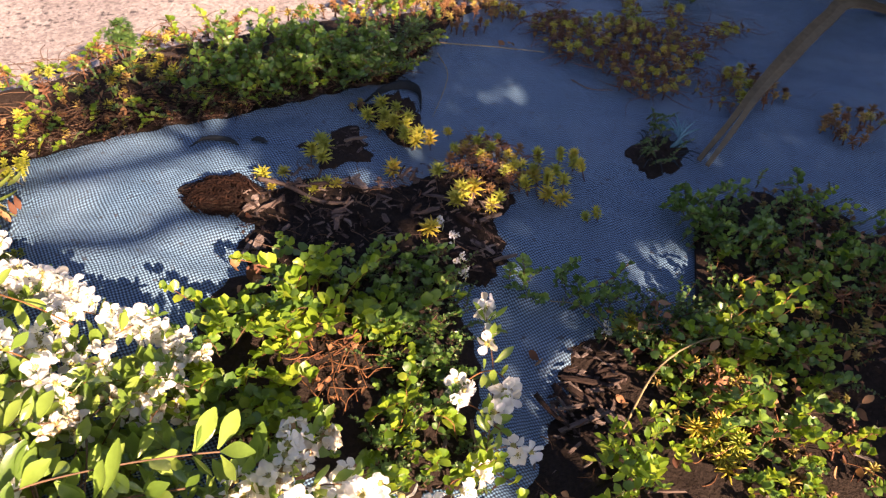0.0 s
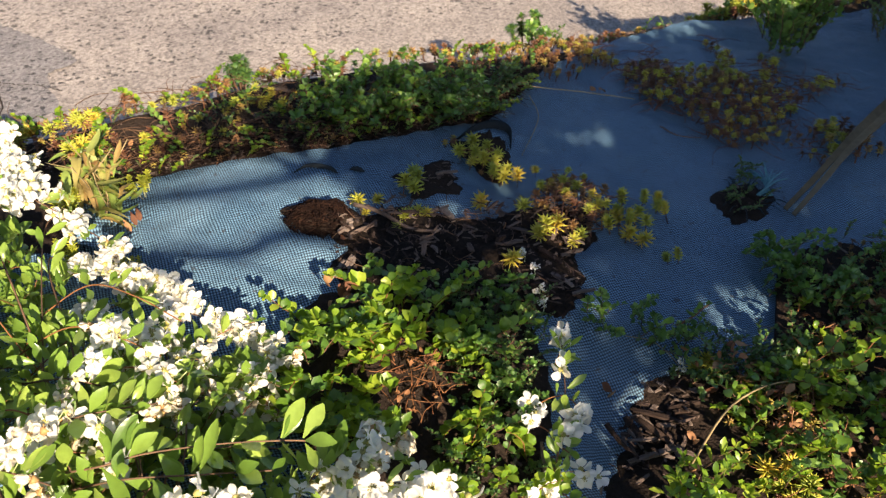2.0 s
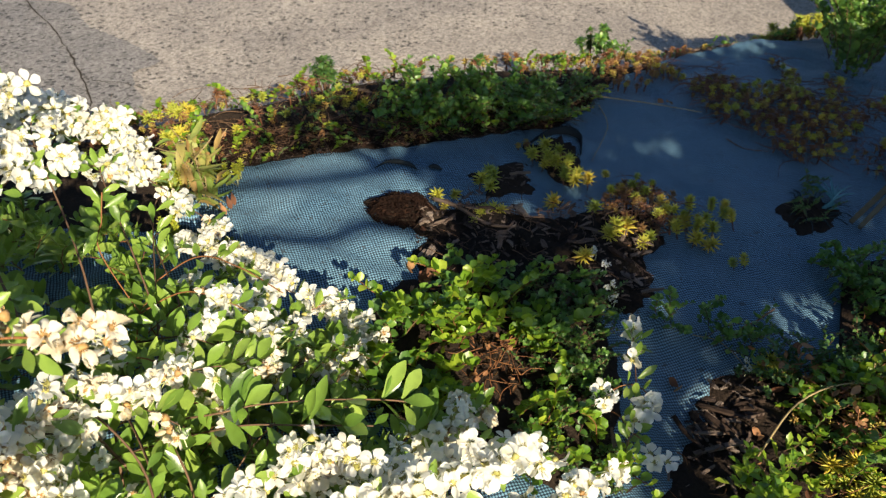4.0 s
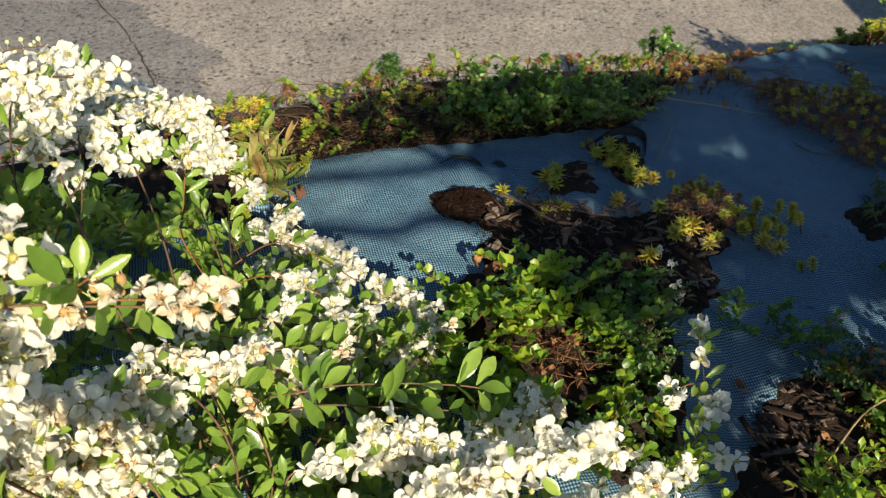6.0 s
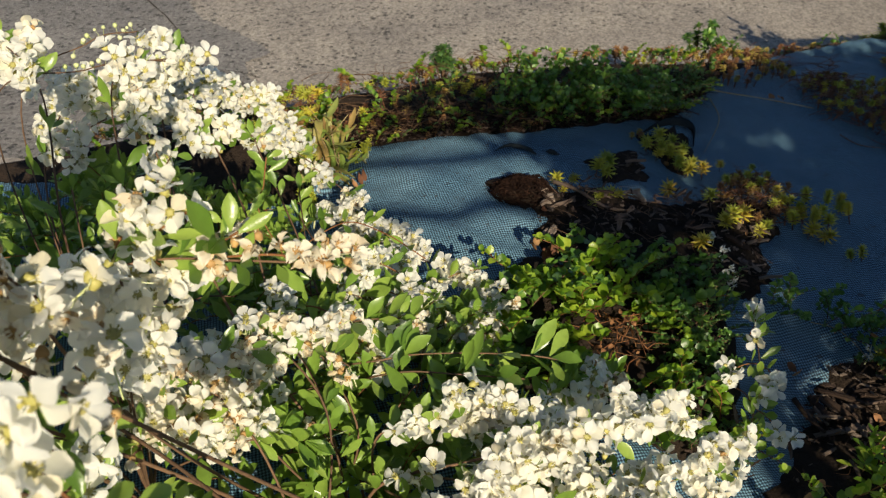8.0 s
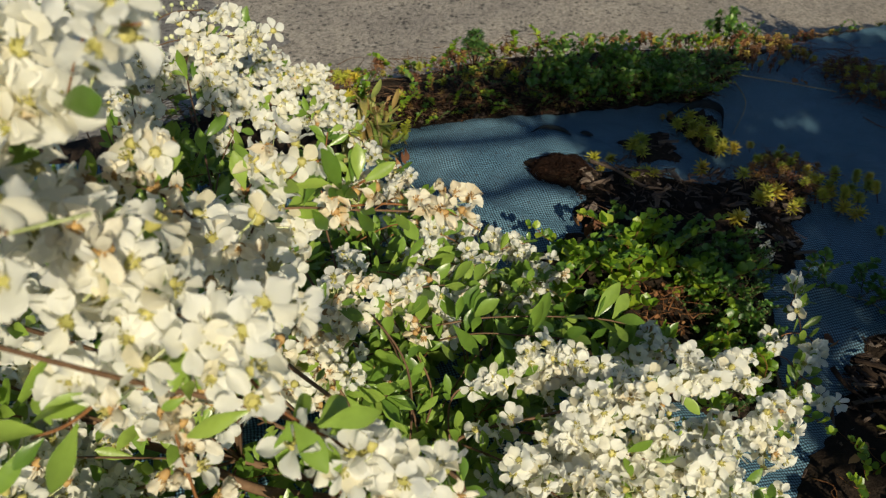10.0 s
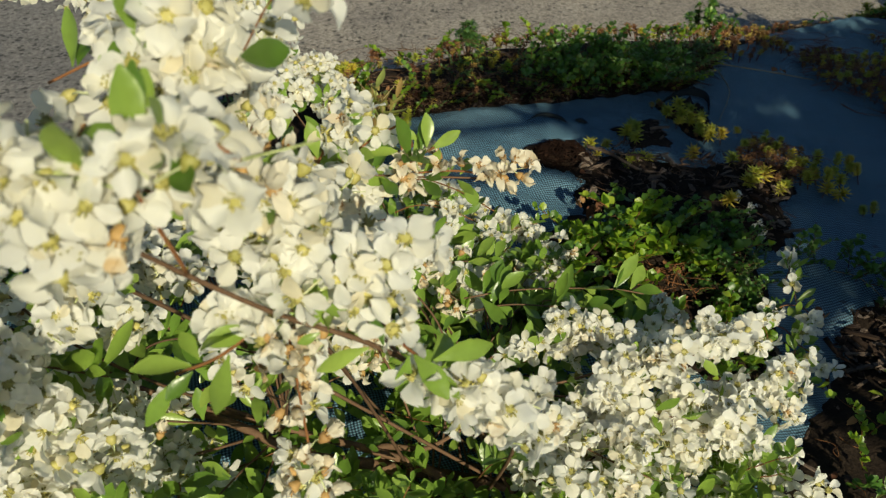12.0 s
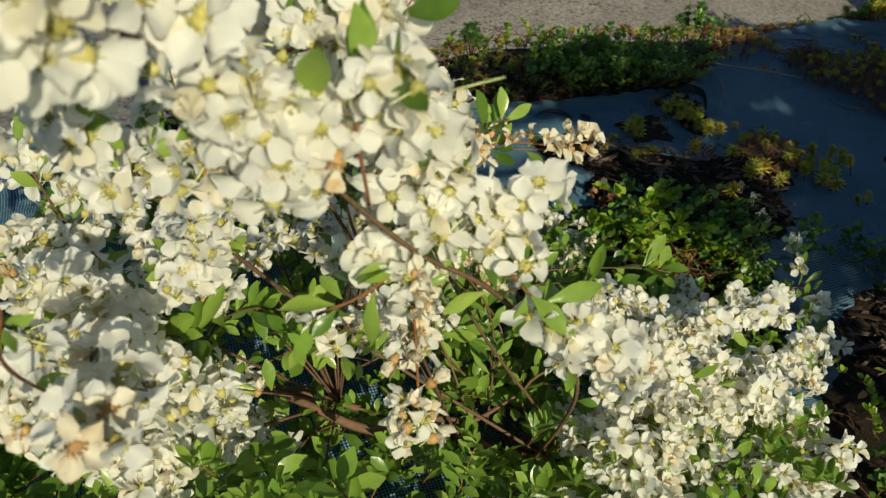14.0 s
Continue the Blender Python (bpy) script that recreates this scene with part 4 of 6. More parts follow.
def rosette_geo(seed, height, radius, needles, thick, droop=0.2):
    """A stonecrop tip: needles round an upright stem; slot 0 needle, slot 1 stem."""
    r = random.Random(seed)
    g = Geo()
    lean = Vector((r.uniform(-0.4, 0.4), r.uniform(-0.4, 0.4), 1)).normalized()
    g.add(*tube([(0, 0, -0.012), lean * height * 0.5, lean * height], [0.0013, 0.0013, 0.001], 4), 1)
    for k in range(needles):
        t = (k + 0.5) / needles
        a = k * 2.39996
        p = lean * height * (0.25 + 0.75 * t)
        up = -droop + 1.5 * t ** 1.6
        d = Vector((math.cos(a), math.sin(a), up)).normalized()
        L = radius * (0.75 + 0.45 * math.sin(math.pi * t)) * r.uniform(0.85, 1.15) * (1.0 if t < 0.85 else 0.7)
        mid = p + d * L * 0.55 + Vector((0, 0, 0.0008))
        g.add(*tube([p, mid, p + d * L], [thick * 0.7, thick, thick * 0.15], 4), 0)
    return g


JENNY_MESH = [Shoot(100 + i, 0.07 + 0.011 * i, 0.045 + 0.012 * (i % 3), 0.0195, 0.0160, 7 + i % 3, "round", JENNY, REDTWIG) for i in range(7)]
GREEN_MESH = [Shoot(120 + i, 0.055 + 0.01 * i, 0.045 + 0.008 * (i % 3), 0.0190, 0.0145, 7, "round", GREEN, TWIG) for i in range(6)]
YOUNG_MESH = [Shoot(140 + i, 0.045 + 0.008 * i, 0.06, 0.024, 0.010, 5, "obovate", JENNY, TWIG) for i in range(4)]
THYME_MESH = [Shoot(160 + i, 0.045 + 0.008 * i, 0.022 + 0.004 * i, 0.0085, 0.0062, 11, "oval", THYME, TWIG) for i in range(6)]
SEDUM_MESH = [rosette_geo(200 + i, 0.017 + 0.003 * i, 0.0150 + 0.0008 * i, 32 + 2 * i, 0.0016).mesh("rosette", SEDUM, SEDUM_STEM) for i in range(5)]
SEDUM_LONG = [rosette_geo(220 + i, 0.036 + 0.006 * i, 0.0140, 52, 0.0014, -0.2).mesh("rosette", SEDUM, SEDUM_STEM) for i in range(3)]
RUSSET_MESH = [rosette_geo(240 + i, 0.010 + 0.002 * i, 0.0066 + 0.0007 * i, 18, 0.0013, 0.1).mesh("rosette", SEDUM_RED, SEDUM_STEM) for i in range(5)]


def upright(x, y, z, size=1.0, lean=0.25):
    m = Matrix.Translation((x, y, z)) @ Matrix.Rotation(rng.gauss(3.54, 1.1), 4, "Z") @ Matrix.Rotation(rng.uniform(-lean, lean), 4, "X")
    return m @ Matrix.Scale(size, 4)


def clump(name, label, category, poly, meshes, n, gap, height=0.0, size=(0.85, 1.15), lean=0.3, single=0, group="", rise=0.5, bare=()):
    """A low plant: shoots spread over an outline of the plan, higher in its middle."""
    cx = sum(p[0] for p in poly) / len(poly)
    cy = sum(p[1] for p in poly) / len(poly)
    base = Vector((cx, cy, bed(cx, cy)))
    top = thing(name, base, label, category, group)
    far = max(math.hypot(p[0] - cx, p[1] - cy) for p in poly)
    for x, y in scatter(poly, n, gap):
        if any(inside(hole, x, y) for hole in bare):
            continue
        h = height * max(0.0, 1 - (math.hypot(x - cx, y - cy) / far) ** 2)
        lift = lay_z(x, y) + 0.004 + h * rng.random() ** 0.6
        kind, m = rng.choice(meshes), Matrix.Translation(-base) @ upright(x, y, lift, rng.uniform(*size), lean)
        if isinstance(kind, Shoot):
            m = m @ Matrix.Rotation(rng.uniform(0.0, rise), 4, "X")
        if isinstance(kind, Shoot):
            kind.grow(top, m, single > 0)
            single -= 1
        else:
            part("rosette", kind, top, "", m)
    return top


def tips(label, spots, meshes, size=(0.9, 1.2), height=0.012):
    """A few single stonecrop tips, each at its own spot of the plan."""
    base = Vector((spots[0][0], spots[0][1], bed(*spots[0])))
    top = thing("stonecrop", base, label, "succulent")
    for x, y in spots:
        part("rosette", rng.choice(meshes), top, "", Matrix.Translation(-base) @ upright(x, y, lay_z(x, y) + height, rng.uniform(*size), 0.35))
    return top


def stems(name, label, category, poly, n, length, mat, thick=0.0011, lift=0.006, kind="stuff"):
    """Fine dead stems and roots strewn over an outline, as one mass."""
    g = Geo()
    for x, y in scatter(poly, n):
        a, L = rng.uniform(0, 6.28), length * rng.uniform(0.4, 1.2)
        b = a + rng.uniform(-1.2, 1.2)
        p = Vector((x, y, lay_z(x, y) + lift * rng.uniform(0.3, 2)))
        q = p + Vector((math.cos(a), math.sin(a), rng.uniform(-0.05, 0.25))) * L * 0.5
        e = q + Vector((math.cos(b), math.sin(b), rng.uniform(-0.3, 0.1))) * L * 0.5
        q.z, e.z = max(q.z, lay_z(q.x, q.y) + 0.002), max(e.z, lay_z(e.x, e.y) + 0.002)
        g.add(*tube(spline([p, q, e], 6), [thick * (1 - 0.1 * i) for i in range(7)], 3))
    return tagged(new(name, g.mesh(name, mat)), label, category, kind=kind)


def soil_patch(label, poly, height, name="soil_mound"):
    """A spill of soil with an uneven rim on the cloth."""
    cx, cy = sum(p[0] for p in poly) / len(poly), sum(p[1] for p in poly) / len(poly)
    loop = [(x, y, 0.0) for x, y in poly]
    turns = spline([loop[-1]] + loop + loop[:2], 6 * (len(loop) + 2))
    rim = [(p.x, p.y) for p in turns[6:-6]][:-1]
    rings, v, f = 9, [], []
    for i in range(rings + 1):
        s = 1 - i / rings
        for j, (x, y) in enumerate(rim):
            reach = min(1.0, 0.07 / math.hypot(x - cx, y - cy))
            wob = 1 + (0.55 * noise.noise((x * 17, y * 17, 4.0)) + 0.35 * noise.noise((x * 60, y * 60, 4.0))) * s * reach
            px, py = cx + (x - cx) * s * wob, cy + (y - cy) * s * wob
            h = height * (1 - s ** 3) + (0.002 + 0.45 * height) * noise.noise((px * 40, py * 40, 2.0)) * (1 - s ** 4) + 0.2 * height * noise.noise((px * 120, py * 120, 2.0)) * (1 - s ** 4)
            v.append((px, py, cloth_z(px, py) + (h if i else -0.008) + 0.002))
    n = len(rim)
    for i in range(rings):
        for j in range(n):
            k = (j + 1) % n
            f.append((i * n + j, i * n + k, (i + 1) * n + k, (i + 1) * n + j))
    return tagged(new(name, Geo().add(v, f).mesh(name, SOIL)), label, "soil")


def chip_mesh(seed):
    r = random.Random(seed)
    L, W, T = r.uniform(0.018, 0.060), r.uniform(0.004, 0.014), r.uniform(0.002, 0.006)
    v, f = [], []
    for i in range(4):
        t = i / 3
        w = W * (0.55 + 0.45 * math.sin(math.pi * (0.15 + 0.7 * t))) * r.uniform(0.75, 1.2)
        o, bow = r.uniform(-0.15, 0.15) * W, T * r.uniform(0.0, 0.5) * math.sin(math.pi * t)
        x = (t - 0.5) * L
        v += [(x + r.uniform(-0.003, 0.003), o - w / 2, bow), (x, o + w / 2, bow + r.uniform(-0.001, 0.001)), (x + r.uniform(-0.003, 0.003), o + w / 2 * 0.85, T + bow), (x, o - w / 2 * 0.85, T + bow + r.uniform(-0.0015, 0.0015))]
    for i in range(3):
        for k in range(4):
            a, b = i * 4 + k, i * 4 + (k + 1) % 4
            f.append((a, a + 4, b + 4, b))
    f += [(0, 1, 2, 3), (15, 14, 13, 12)]
    return Geo().add(v, f).mesh("bark_chip", BARK, smooth=False)


CHIPS = [chip_mesh(300 + i) for i in range(12)]


def chips(poly, n, group, size=(0.6, 1.3), lift=0.012, label="weathered brown bark mulch chip", rest=0):
    shreds = Geo()
    for k, (x, y) in enumerate(scatter(poly, n + rest)):
        me = rng.choice(CHIPS)
        m = Matrix.Translation((x, y, lay_z(x, y) + lift * rng.uniform(0.4, 1.3))) @ Euler((rng.uniform(-0.35, 0.35), rng.uniform(-0.3, 0.3), rng.uniform(0, 6.28))).to_matrix().to_4x4() @ Matrix.Scale(rng.uniform(*size) * (rng.uniform(0.25, 0.6) if k >= n else 1.0), 4)
        if k < n:
            ob = new("bark_chip", me)
            ob.matrix_basis = m
            tagged(ob, label, "bark chip", group)
        else:
            shreds.add([v.co[:] for v in me.vertices], [tuple(p.vertices) for p in me.polygons], 0, m)
    if rest:
        tagged(new("bark_mulch", shreds.mesh("bark_mulch", BARK, smooth=False)), "fine shredded bark mulch", "bark mulch", kind="stuff")


# soil and bark around the planting hole
HEAP = [(0.02, 1.50), (0.03, 1.36), (0.16, 1.30), (0.30, 1.34), (0.42, 1.35), (0.49, 1.42), (0.48, 1.52), (0.54, 1.59), (0.54, 1.65), (0.48, 1.69), (0.42, 1.66), (0.34, 1.62), (0.24, 1.57), (0.12, 1.58)]
soil_patch("dark soil heap with bark mulch on the cloth", HEAP, 0.022)
ROOTBALL = [(-0.08, 1.52), (-0.06, 1.48), (0.0, 1.455), (0.06, 1.45), (0.10, 1.50), (0.07, 1.55), (0.0, 1.56), (-0.05, 1.555)]
soil_patch("brown lump of soil and matted roots", ROOTBALL, 0.020, "root_clod")
def root_mat(cx, cy, rx, ry, rz, n):
    g = Geo()
    base = bed(cx, cy)
    for k in range(n):
        a, e = rng.uniform(0, 6.28), rng.uniform(0.05, 1.5)
        da, de = rng.uniform(-0.8, 0.8), rng.uniform(-0.6, 0.6)
        pts = []
        for i in range(4):
            t = i / 3
            aa, ee = a + da * t + rng.uniform(-0.1, 0.1), e + de * t
            r = 1.0 + rng.uniform(-0.05, 0.22) + 0.3 * noise.noise((math.cos(aa) * 1.6, math.sin(aa) * 1.6, ee * 1.3))
            pts.append((cx + rx * r * math.cos(aa) * math.cos(ee), cy + ry * r * math.sin(aa) * math.cos(ee), base + rz * r * abs(math.sin(ee))))
        g.add(*tube(spline(pts, 9), [0.0011 - 0.00005 * i for i in range(10)], 3))
    return g


tagged(new("root_mat", root_mat(-0.008, 1.503, 0.058, 0.040, 0.035, 520).mesh("root_mat", ROOT)), "mat of fine reddish brown roots on a soil clod", "roots", kind="stuff")
soil_patch("loose soil round a small stonecrop cutting", [(0.14, 1.66), (0.16, 1.62), (0.24, 1.66), (0.27, 1.72), (0.25, 1.78), (0.19, 1.76), (0.17, 1.70), (0.11, 1.69)], 0.005)
soil_patch("dark soil in the hole of the cloth", [(0.24, 1.84), (0.28, 1.76), (0.35, 1.74), (0.39, 1.80), (0.37, 1.87), (0.33, 1.90)], 0.004)
soil_patch("dark damp soil in a square planting hole", [(0.82, 1.78), (0.83, 1.72), (0.88, 1.685), (0.95, 1.73), (0.96, 1.80), (0.93, 1.86), (0.87, 1.83)], 0.003)
soil_patch("dark soil under the low plants", [(-0.03, 1.28), (-0.02, 1.08), (0.12, 0.98), (0.30, 0.95), (0.38, 1.06), (0.41, 1.26), (0.34, 1.40), (0.15, 1.37)], 0.016)
RBED = [(0.92, 1.58), (1.15, 1.66), (1.35, 1.4), (1.2, 0.9), (0.9, 0.45), (0.35, 0.5), (0.30, 0.72), (0.36, 0.86), (0.46, 1.04), (0.53, 1.15), (0.56, 1.24), (0.64, 1.28), (0.74, 1.29), (0.86, 1.33)]
soil_patch("dark mulched soil under mixed ground cover", RBED, 0.018)
chips(HEAP, 70, "bark chips on the heap", (0.45, 1.25), lift=0.030, rest=620)
chips([(0.49, 1.08), (0.52, 1.16), (0.58, 1.24), (0.66, 1.24), (0.66, 1.15), (0.58, 1.05)], 26, "bark chips by the ground cover", (0.7, 1.3), 0.022, rest=110)
chips(RBED, 34, "bark chips by the ground cover", (0.6, 1.2), 0.03, rest=200)
for spill in ([(0.14, 1.66), (0.24, 1.66), (0.25, 1.76), (0.17, 1.74)], [(0.26, 1.83), (0.34, 1.76), (0.37, 1.84)], [(0.84, 1.77), (0.88, 1.71), (0.94, 1.76), (0.90, 1.83)]):
    chips(spill, 5, "bark chips at the planting holes", (0.4, 0.8), 0.012, rest=30)
stems("dead_stems", "tangle of dead brown stems in the mulch", "litter", HEAP, 110, 0.05, TWIG, 0.0010, 0.03)
stems("dead_stems", "dead brown stems among the ground cover", "litter", RBED, 130, 0.06, REDTWIG, 0.0010, 0.03)

# moneywort in the middle
JEN = [(-0.01, 1.22), (0.03, 1.28), (0.07, 1.30), (0.17, 1.34), (0.24, 1.30), (0.28, 1.21), (0.20, 1.14), (0.14, 1.05), (0.08, 1.00), (-0.01, 1.03), (-0.04, 1.10)]
BROWN = [(0.14, 1.21), (0.21, 1.19), (0.23, 1.10), (0.19, 1.04), (0.13, 1.06), (0.12, 1.13)]
clump("moneywort", "golden-green creeping moneywort with round glossy leaves", "ground cover", JEN, JENNY_MESH + JENNY_MESH + GREEN_MESH, 84, 0.014, 0.035, (0.85, 1.2), single=14, rise=0.6, bare=[BROWN])
THY = [(0.19, 1.36), (0.33, 1.42), (0.39, 1.35), (0.395, 1.27), (0.365, 1.16), (0.325, 1.06), (0.28, 0.99), (0.23, 0.96), (0.20, 1.03), (0.18, 1.16), (0.25, 1.24)]
clump("thyme_mat", "dense dark green mat of small-leaved thyme", "ground cover", THY, THYME_MESH + THYME_MESH + GREEN_MESH, 230, 0.006, 0.025, (0.5, 0.85), bare=[BROWN])
chips([(0.27, 0.93), (0.38, 0.93), (0.42, 1.08), (0.33, 1.08)], 8, "bark chips below the thyme", (0.5, 1.0), 0.018, rest=90)
clump("thyme_mat", "small green shoots below the thyme", "ground cover", [(0.28, 0.95), (0.36, 0.95), (0.38, 1.05), (0.32, 1.05)], THYME_MESH + JENNY_MESH, 16, 0.014, 0.0, (0.6, 1.0))
clump("moneywort", "sparse moneywort runners beside bare soil", "ground cover", [(0.20, 1.06), (0.26, 1.1), (0.32, 1.0), (0.25, 0.94), (0.2, 0.97)], JENNY_MESH, 9, 0.02, 0.02, (0.7, 0.95))


def litter(poly, n, group, lift=0.03, size=(0.6, 1.2), mat=None, label="curled dry brown leaf on the mulch"):
    for x, y in scatter(poly, n):
        ob = new("dead_leaf", rng.choice(DEAD_MESH))
        ob.matrix_basis = Matrix.Translation((x, y, lay_z(x, y) + lift * rng.uniform(0.4, 1.2))) @ Euler((rng.uniform(-0.7, 0.7), rng.uniform(-0.7, 0.7), rng.uniform(0, 6.28))).to_matrix().to_4x4() @ Matrix.Scale(rng.uniform(*size), 4)
        tagged(ob, label, "dead leaf", group)


DEAD_MESH = [Geo().add(*blade(0.022, 0.014, 0.3, c, k, 5, w)).mesh("dead_leaf", DEAD) for c, k, w in ((0.6, "oval", 0.8), (-0.7, "round", -0.6), (0.9, "obovate", 0.3), (-0.4, "oval", -1.0))]
litter(BROWN, 55, "dry leaves among the moneywort", 0.045, (0.3, 0.65))
stems("dead_stems", "rusty dead stems within the moneywort", "litter", BROWN, 45, 0.06, REDTWIG, 0.0011, 0.04)
litter([(0.02, 1.30), (0.05, 1.33), (0.07, 1.30), (0.04, 1.27)], 14, "dry leaves among the moneywort", 0.05)
clump("moneywort", "sparse green shoots on dark mulch", "ground cover", [(0.36, 0.7), (0.5, 0.95), (0.75, 0.92), (0.8, 0.6), (0.5, 0.55)], YOUNG_MESH + GREEN_MESH + JENNY_MESH, 48, 0.02, 0.03, (0.6, 1.0))
litter(RBED, 60, "dry leaves in the mulch", 0.035)
litter([(0.62, 1.25), (0.72, 1.27), (0.84, 1.22), (0.80, 1.10), (0.70, 1.16)], 50, "rusty leaves over the ground cover", 0.075, (0.5, 1.0))
litter(HEAP, 25, "dry leaves on the heap", 0.028, (0.4, 0.8))

# mixed bed on the shaded side
clump("ground_cover_mat", "close mixed mat of small leaves over the mulch", "ground cover", [(0.86, 1.36), (0.94, 1.56), (1.15, 1.62), (1.32, 1.4), (1.2, 0.95), (1.0, 0.72), (0.62, 0.66), (0.50, 0.86), (0.60, 1.02), (0.66, 1.22)], GREEN_MESH + JENNY_MESH + THYME_MESH, 90, 0.022, 0.008, (0.5, 0.85), rise=0.4)
clump("stonecrop", "rusty stonecrop sprigs through the ground cover", "succulent", [(0.66, 1.24), (0.86, 1.34), (1.15, 1.56), (1.3, 1.4), (1.15, 0.95), (0.85, 0.8), (0.70, 1.0)], RUSSET_MESH, 130, 0.014, 0.06, (0.9, 1.6), 0.6)
litter([(0.86, 1.30), (1.1, 1.52), (1.28, 1.35), (1.1, 0.95), (0.9, 0.85)], 80, "rusty leaves over the ground cover", 0.07, (0.5, 1.0))
clump("ground_cover_mat", "small leaves and rusty sprigs over shaded mulch", "ground cover", [(0.85, 1.37), (0.90, 1.56), (1.02, 1.64), (1.18, 1.66), (1.32, 1.45), (1.15, 1.28), (0.95, 1.30)], GREEN_MESH + THYME_MESH + RUSSET_MESH + RUSSET_MESH, 150, 0.016, 0.02, (0.6, 1.0), rise=0.6)
R1 = [(0.68, 1.24), (0.655, 1.10), (0.66, 0.97), (0.85, 0.9), (1.0, 1.1), (0.95, 1.3), (0.8, 1.32)]
clump("moneywort", "moneywort with round leaves spreading over mulch", "ground cover", R1, JENNY_MESH + GREEN_MESH, 78, 0.016, 0.045, (0.65, 1.05), single=16)
clump("moneywort", "moneywort spreading over shaded mulch", "ground cover", [(0.85, 1.43), (0.92, 1.55), (1.15, 1.6), (1.25, 1.3), (1.0, 1.1), (0.9, 1.25)], GREEN_MESH + THYME_MESH, 60, 0.016, 0.02, (0.5, 0.9))
stems("dead_stems", "rusty dead stems over the ground cover", "litter", [(0.68, 1.26), (0.9, 1.34), (1.15, 1.5), (1.2, 1.2), (0.95, 1.0), (0.72, 1.08)], 60, 0.07, REDTWIG, 0.0011, 0.05)
clump("thyme_mat", "small-leaved mat between mulch chips", "ground cover", [(0.62, 1.28), (0.72, 1.30), (0.85, 1.34), (0.9, 1.26), (0.75, 1.2), (0.64, 1.22)], THYME_MESH, 90, 0.008, 0.02)
clump("young_shrub_shoot", "bright young shoots with narrow leaves", "seedling", [(0.56, 1.02), (0.60, 1.05), (0.64, 1.0), (0.58, 0.95)], YOUNG_MESH, 12, 0.012, 0.02, (0.9, 1.4), 0.15)
clump("moneywort", "moneywort runner trailing over the cloth", "ground cover", [(0.52, 1.34), (0.58, 1.37), (0.68, 1.33), (0.64, 1.27), (0.57, 1.31)], GREEN_MESH, 16, 0.014, 0.015, (0.6, 0.9))
clump("moneywort", "moneywort runner trailing over the cloth", "ground cover", [(0.83, 1.58), (0.88, 1.62), (0.95, 1.52), (0.90, 1.44), (0.84, 1.47)], GREEN_MESH, 20, 0.014, 0.02, (0.6, 0.9))
clump("moneywort", "small green seedling on the cloth", "seedling", [(0.46, 1.35), (0.50, 1.38), (0.52, 1.33), (0.48, 1.31)], GREEN_MESH, 6, 0.012, 0.01, (0.5, 0.8))
clump("stonecrop", "orange-yellow stonecrop among moneywort", "succulent", [(0.70, 1.02), (0.73, 1.06), (0.78, 1.02), (0.75, 0.97)], SEDUM_MESH + RUSSET_MESH, 24, 0.010, 0.05)
clump("stonecrop", "orange and pink stonecrop in a patch of sun", "succulent", [(0.70, 1.20), (0.76, 1.25), (0.86, 1.20), (0.84, 1.08), (0.78, 1.10), (0.74, 1.16)], RUSSET_MESH, 40, 0.012, 0.06, (1.1, 1.7), 0.5)
clump("stonecrop", "yellow stonecrop at the rim of the mulch", "succulent", [(0.64, 1.25), (0.68, 1.29), (0.71, 1.25), (0.67, 1.21)], SEDUM_MESH, 6, 0.014, 0.03)
clump("stonecrop", "dull gold stonecrop in shade", "succulent", [(0.95, 1.46), (1.0, 1.54), (1.08, 1.50), (1.02, 1.43)], RUSSET_MESH, 22, 0.012, 0.03)
clump("stonecrop", "low russet stonecrop in shade", "succulent", [(1.30, 1.83), (1.36, 1.90), (1.48, 1.92), (1.50, 1.86), (1.38, 1.76)], RUSSET_MESH, 26, 0.014, 0.02, (1.1, 1.6))

# stonecrop by the planting holes
tips("pale yellow stonecrop cluster at a hole in the cloth", [(0.26, 1.79), (0.29, 1.83), (0.32, 1.82), (0.30, 1.79), (0.345, 1.80), (0.28, 1.76), (0.31, 1.765), (0.335, 1.765), (0.33, 1.73), (0.345, 1.715), (0.38, 1.72), (0.355, 1.745)], SEDUM_MESH, (0.85, 1.15))
clump("stonecrop", "small russet stems below yellow stonecrop", "succulent", [(0.27, 1.80), (0.33, 1.84), (0.37, 1.78), (0.34, 1.72), (0.30, 1.75)], RUSSET_MESH, 18, 0.012, 0.0, (0.9, 1.3))
tips("yellow stonecrop tips over loose soil", [(0.42, 1.74), (0.43, 1.69), (0.49, 1.75), (0.52, 1.74), (0.47, 1.67), (0.485, 1.71), (0.53, 1.67), (0.53, 1.635), (0.555, 1.65), (0.50, 1.695), (0.515, 1.62), (0.45, 1.71)], SEDUM_MESH, (0.6, 0.95), 0.03)
clump("stonecrop", "russet stonecrop over loose soil", "succulent", [(0.40, 1.68), (0.47, 1.76), (0.56, 1.74), (0.57, 1.62), (0.48, 1.56), (0.43, 1.60)], RUSSET_MESH, 60, 0.014, 0.03, (0.9, 1.5), 0.7)
stems("stonecrop_runners", "bare brown stonecrop runners over loose soil", "succulent stems", [(0.40, 1.66), (0.47, 1.75), (0.56, 1.72), (0.60, 1.62), (0.48, 1.56)], 34, 0.07, SEDUM_STEM, 0.0012, 0.02)
tips("bright yellow stonecrop on the soil heap", [(0.41, 1.53), (0.44, 1.56), (0.425, 1.545), (0.49, 1.55), (0.47, 1.52), (0.38, 1.61), (0.34, 1.45)], SEDUM_MESH, (0.95, 1.25), 0.02)
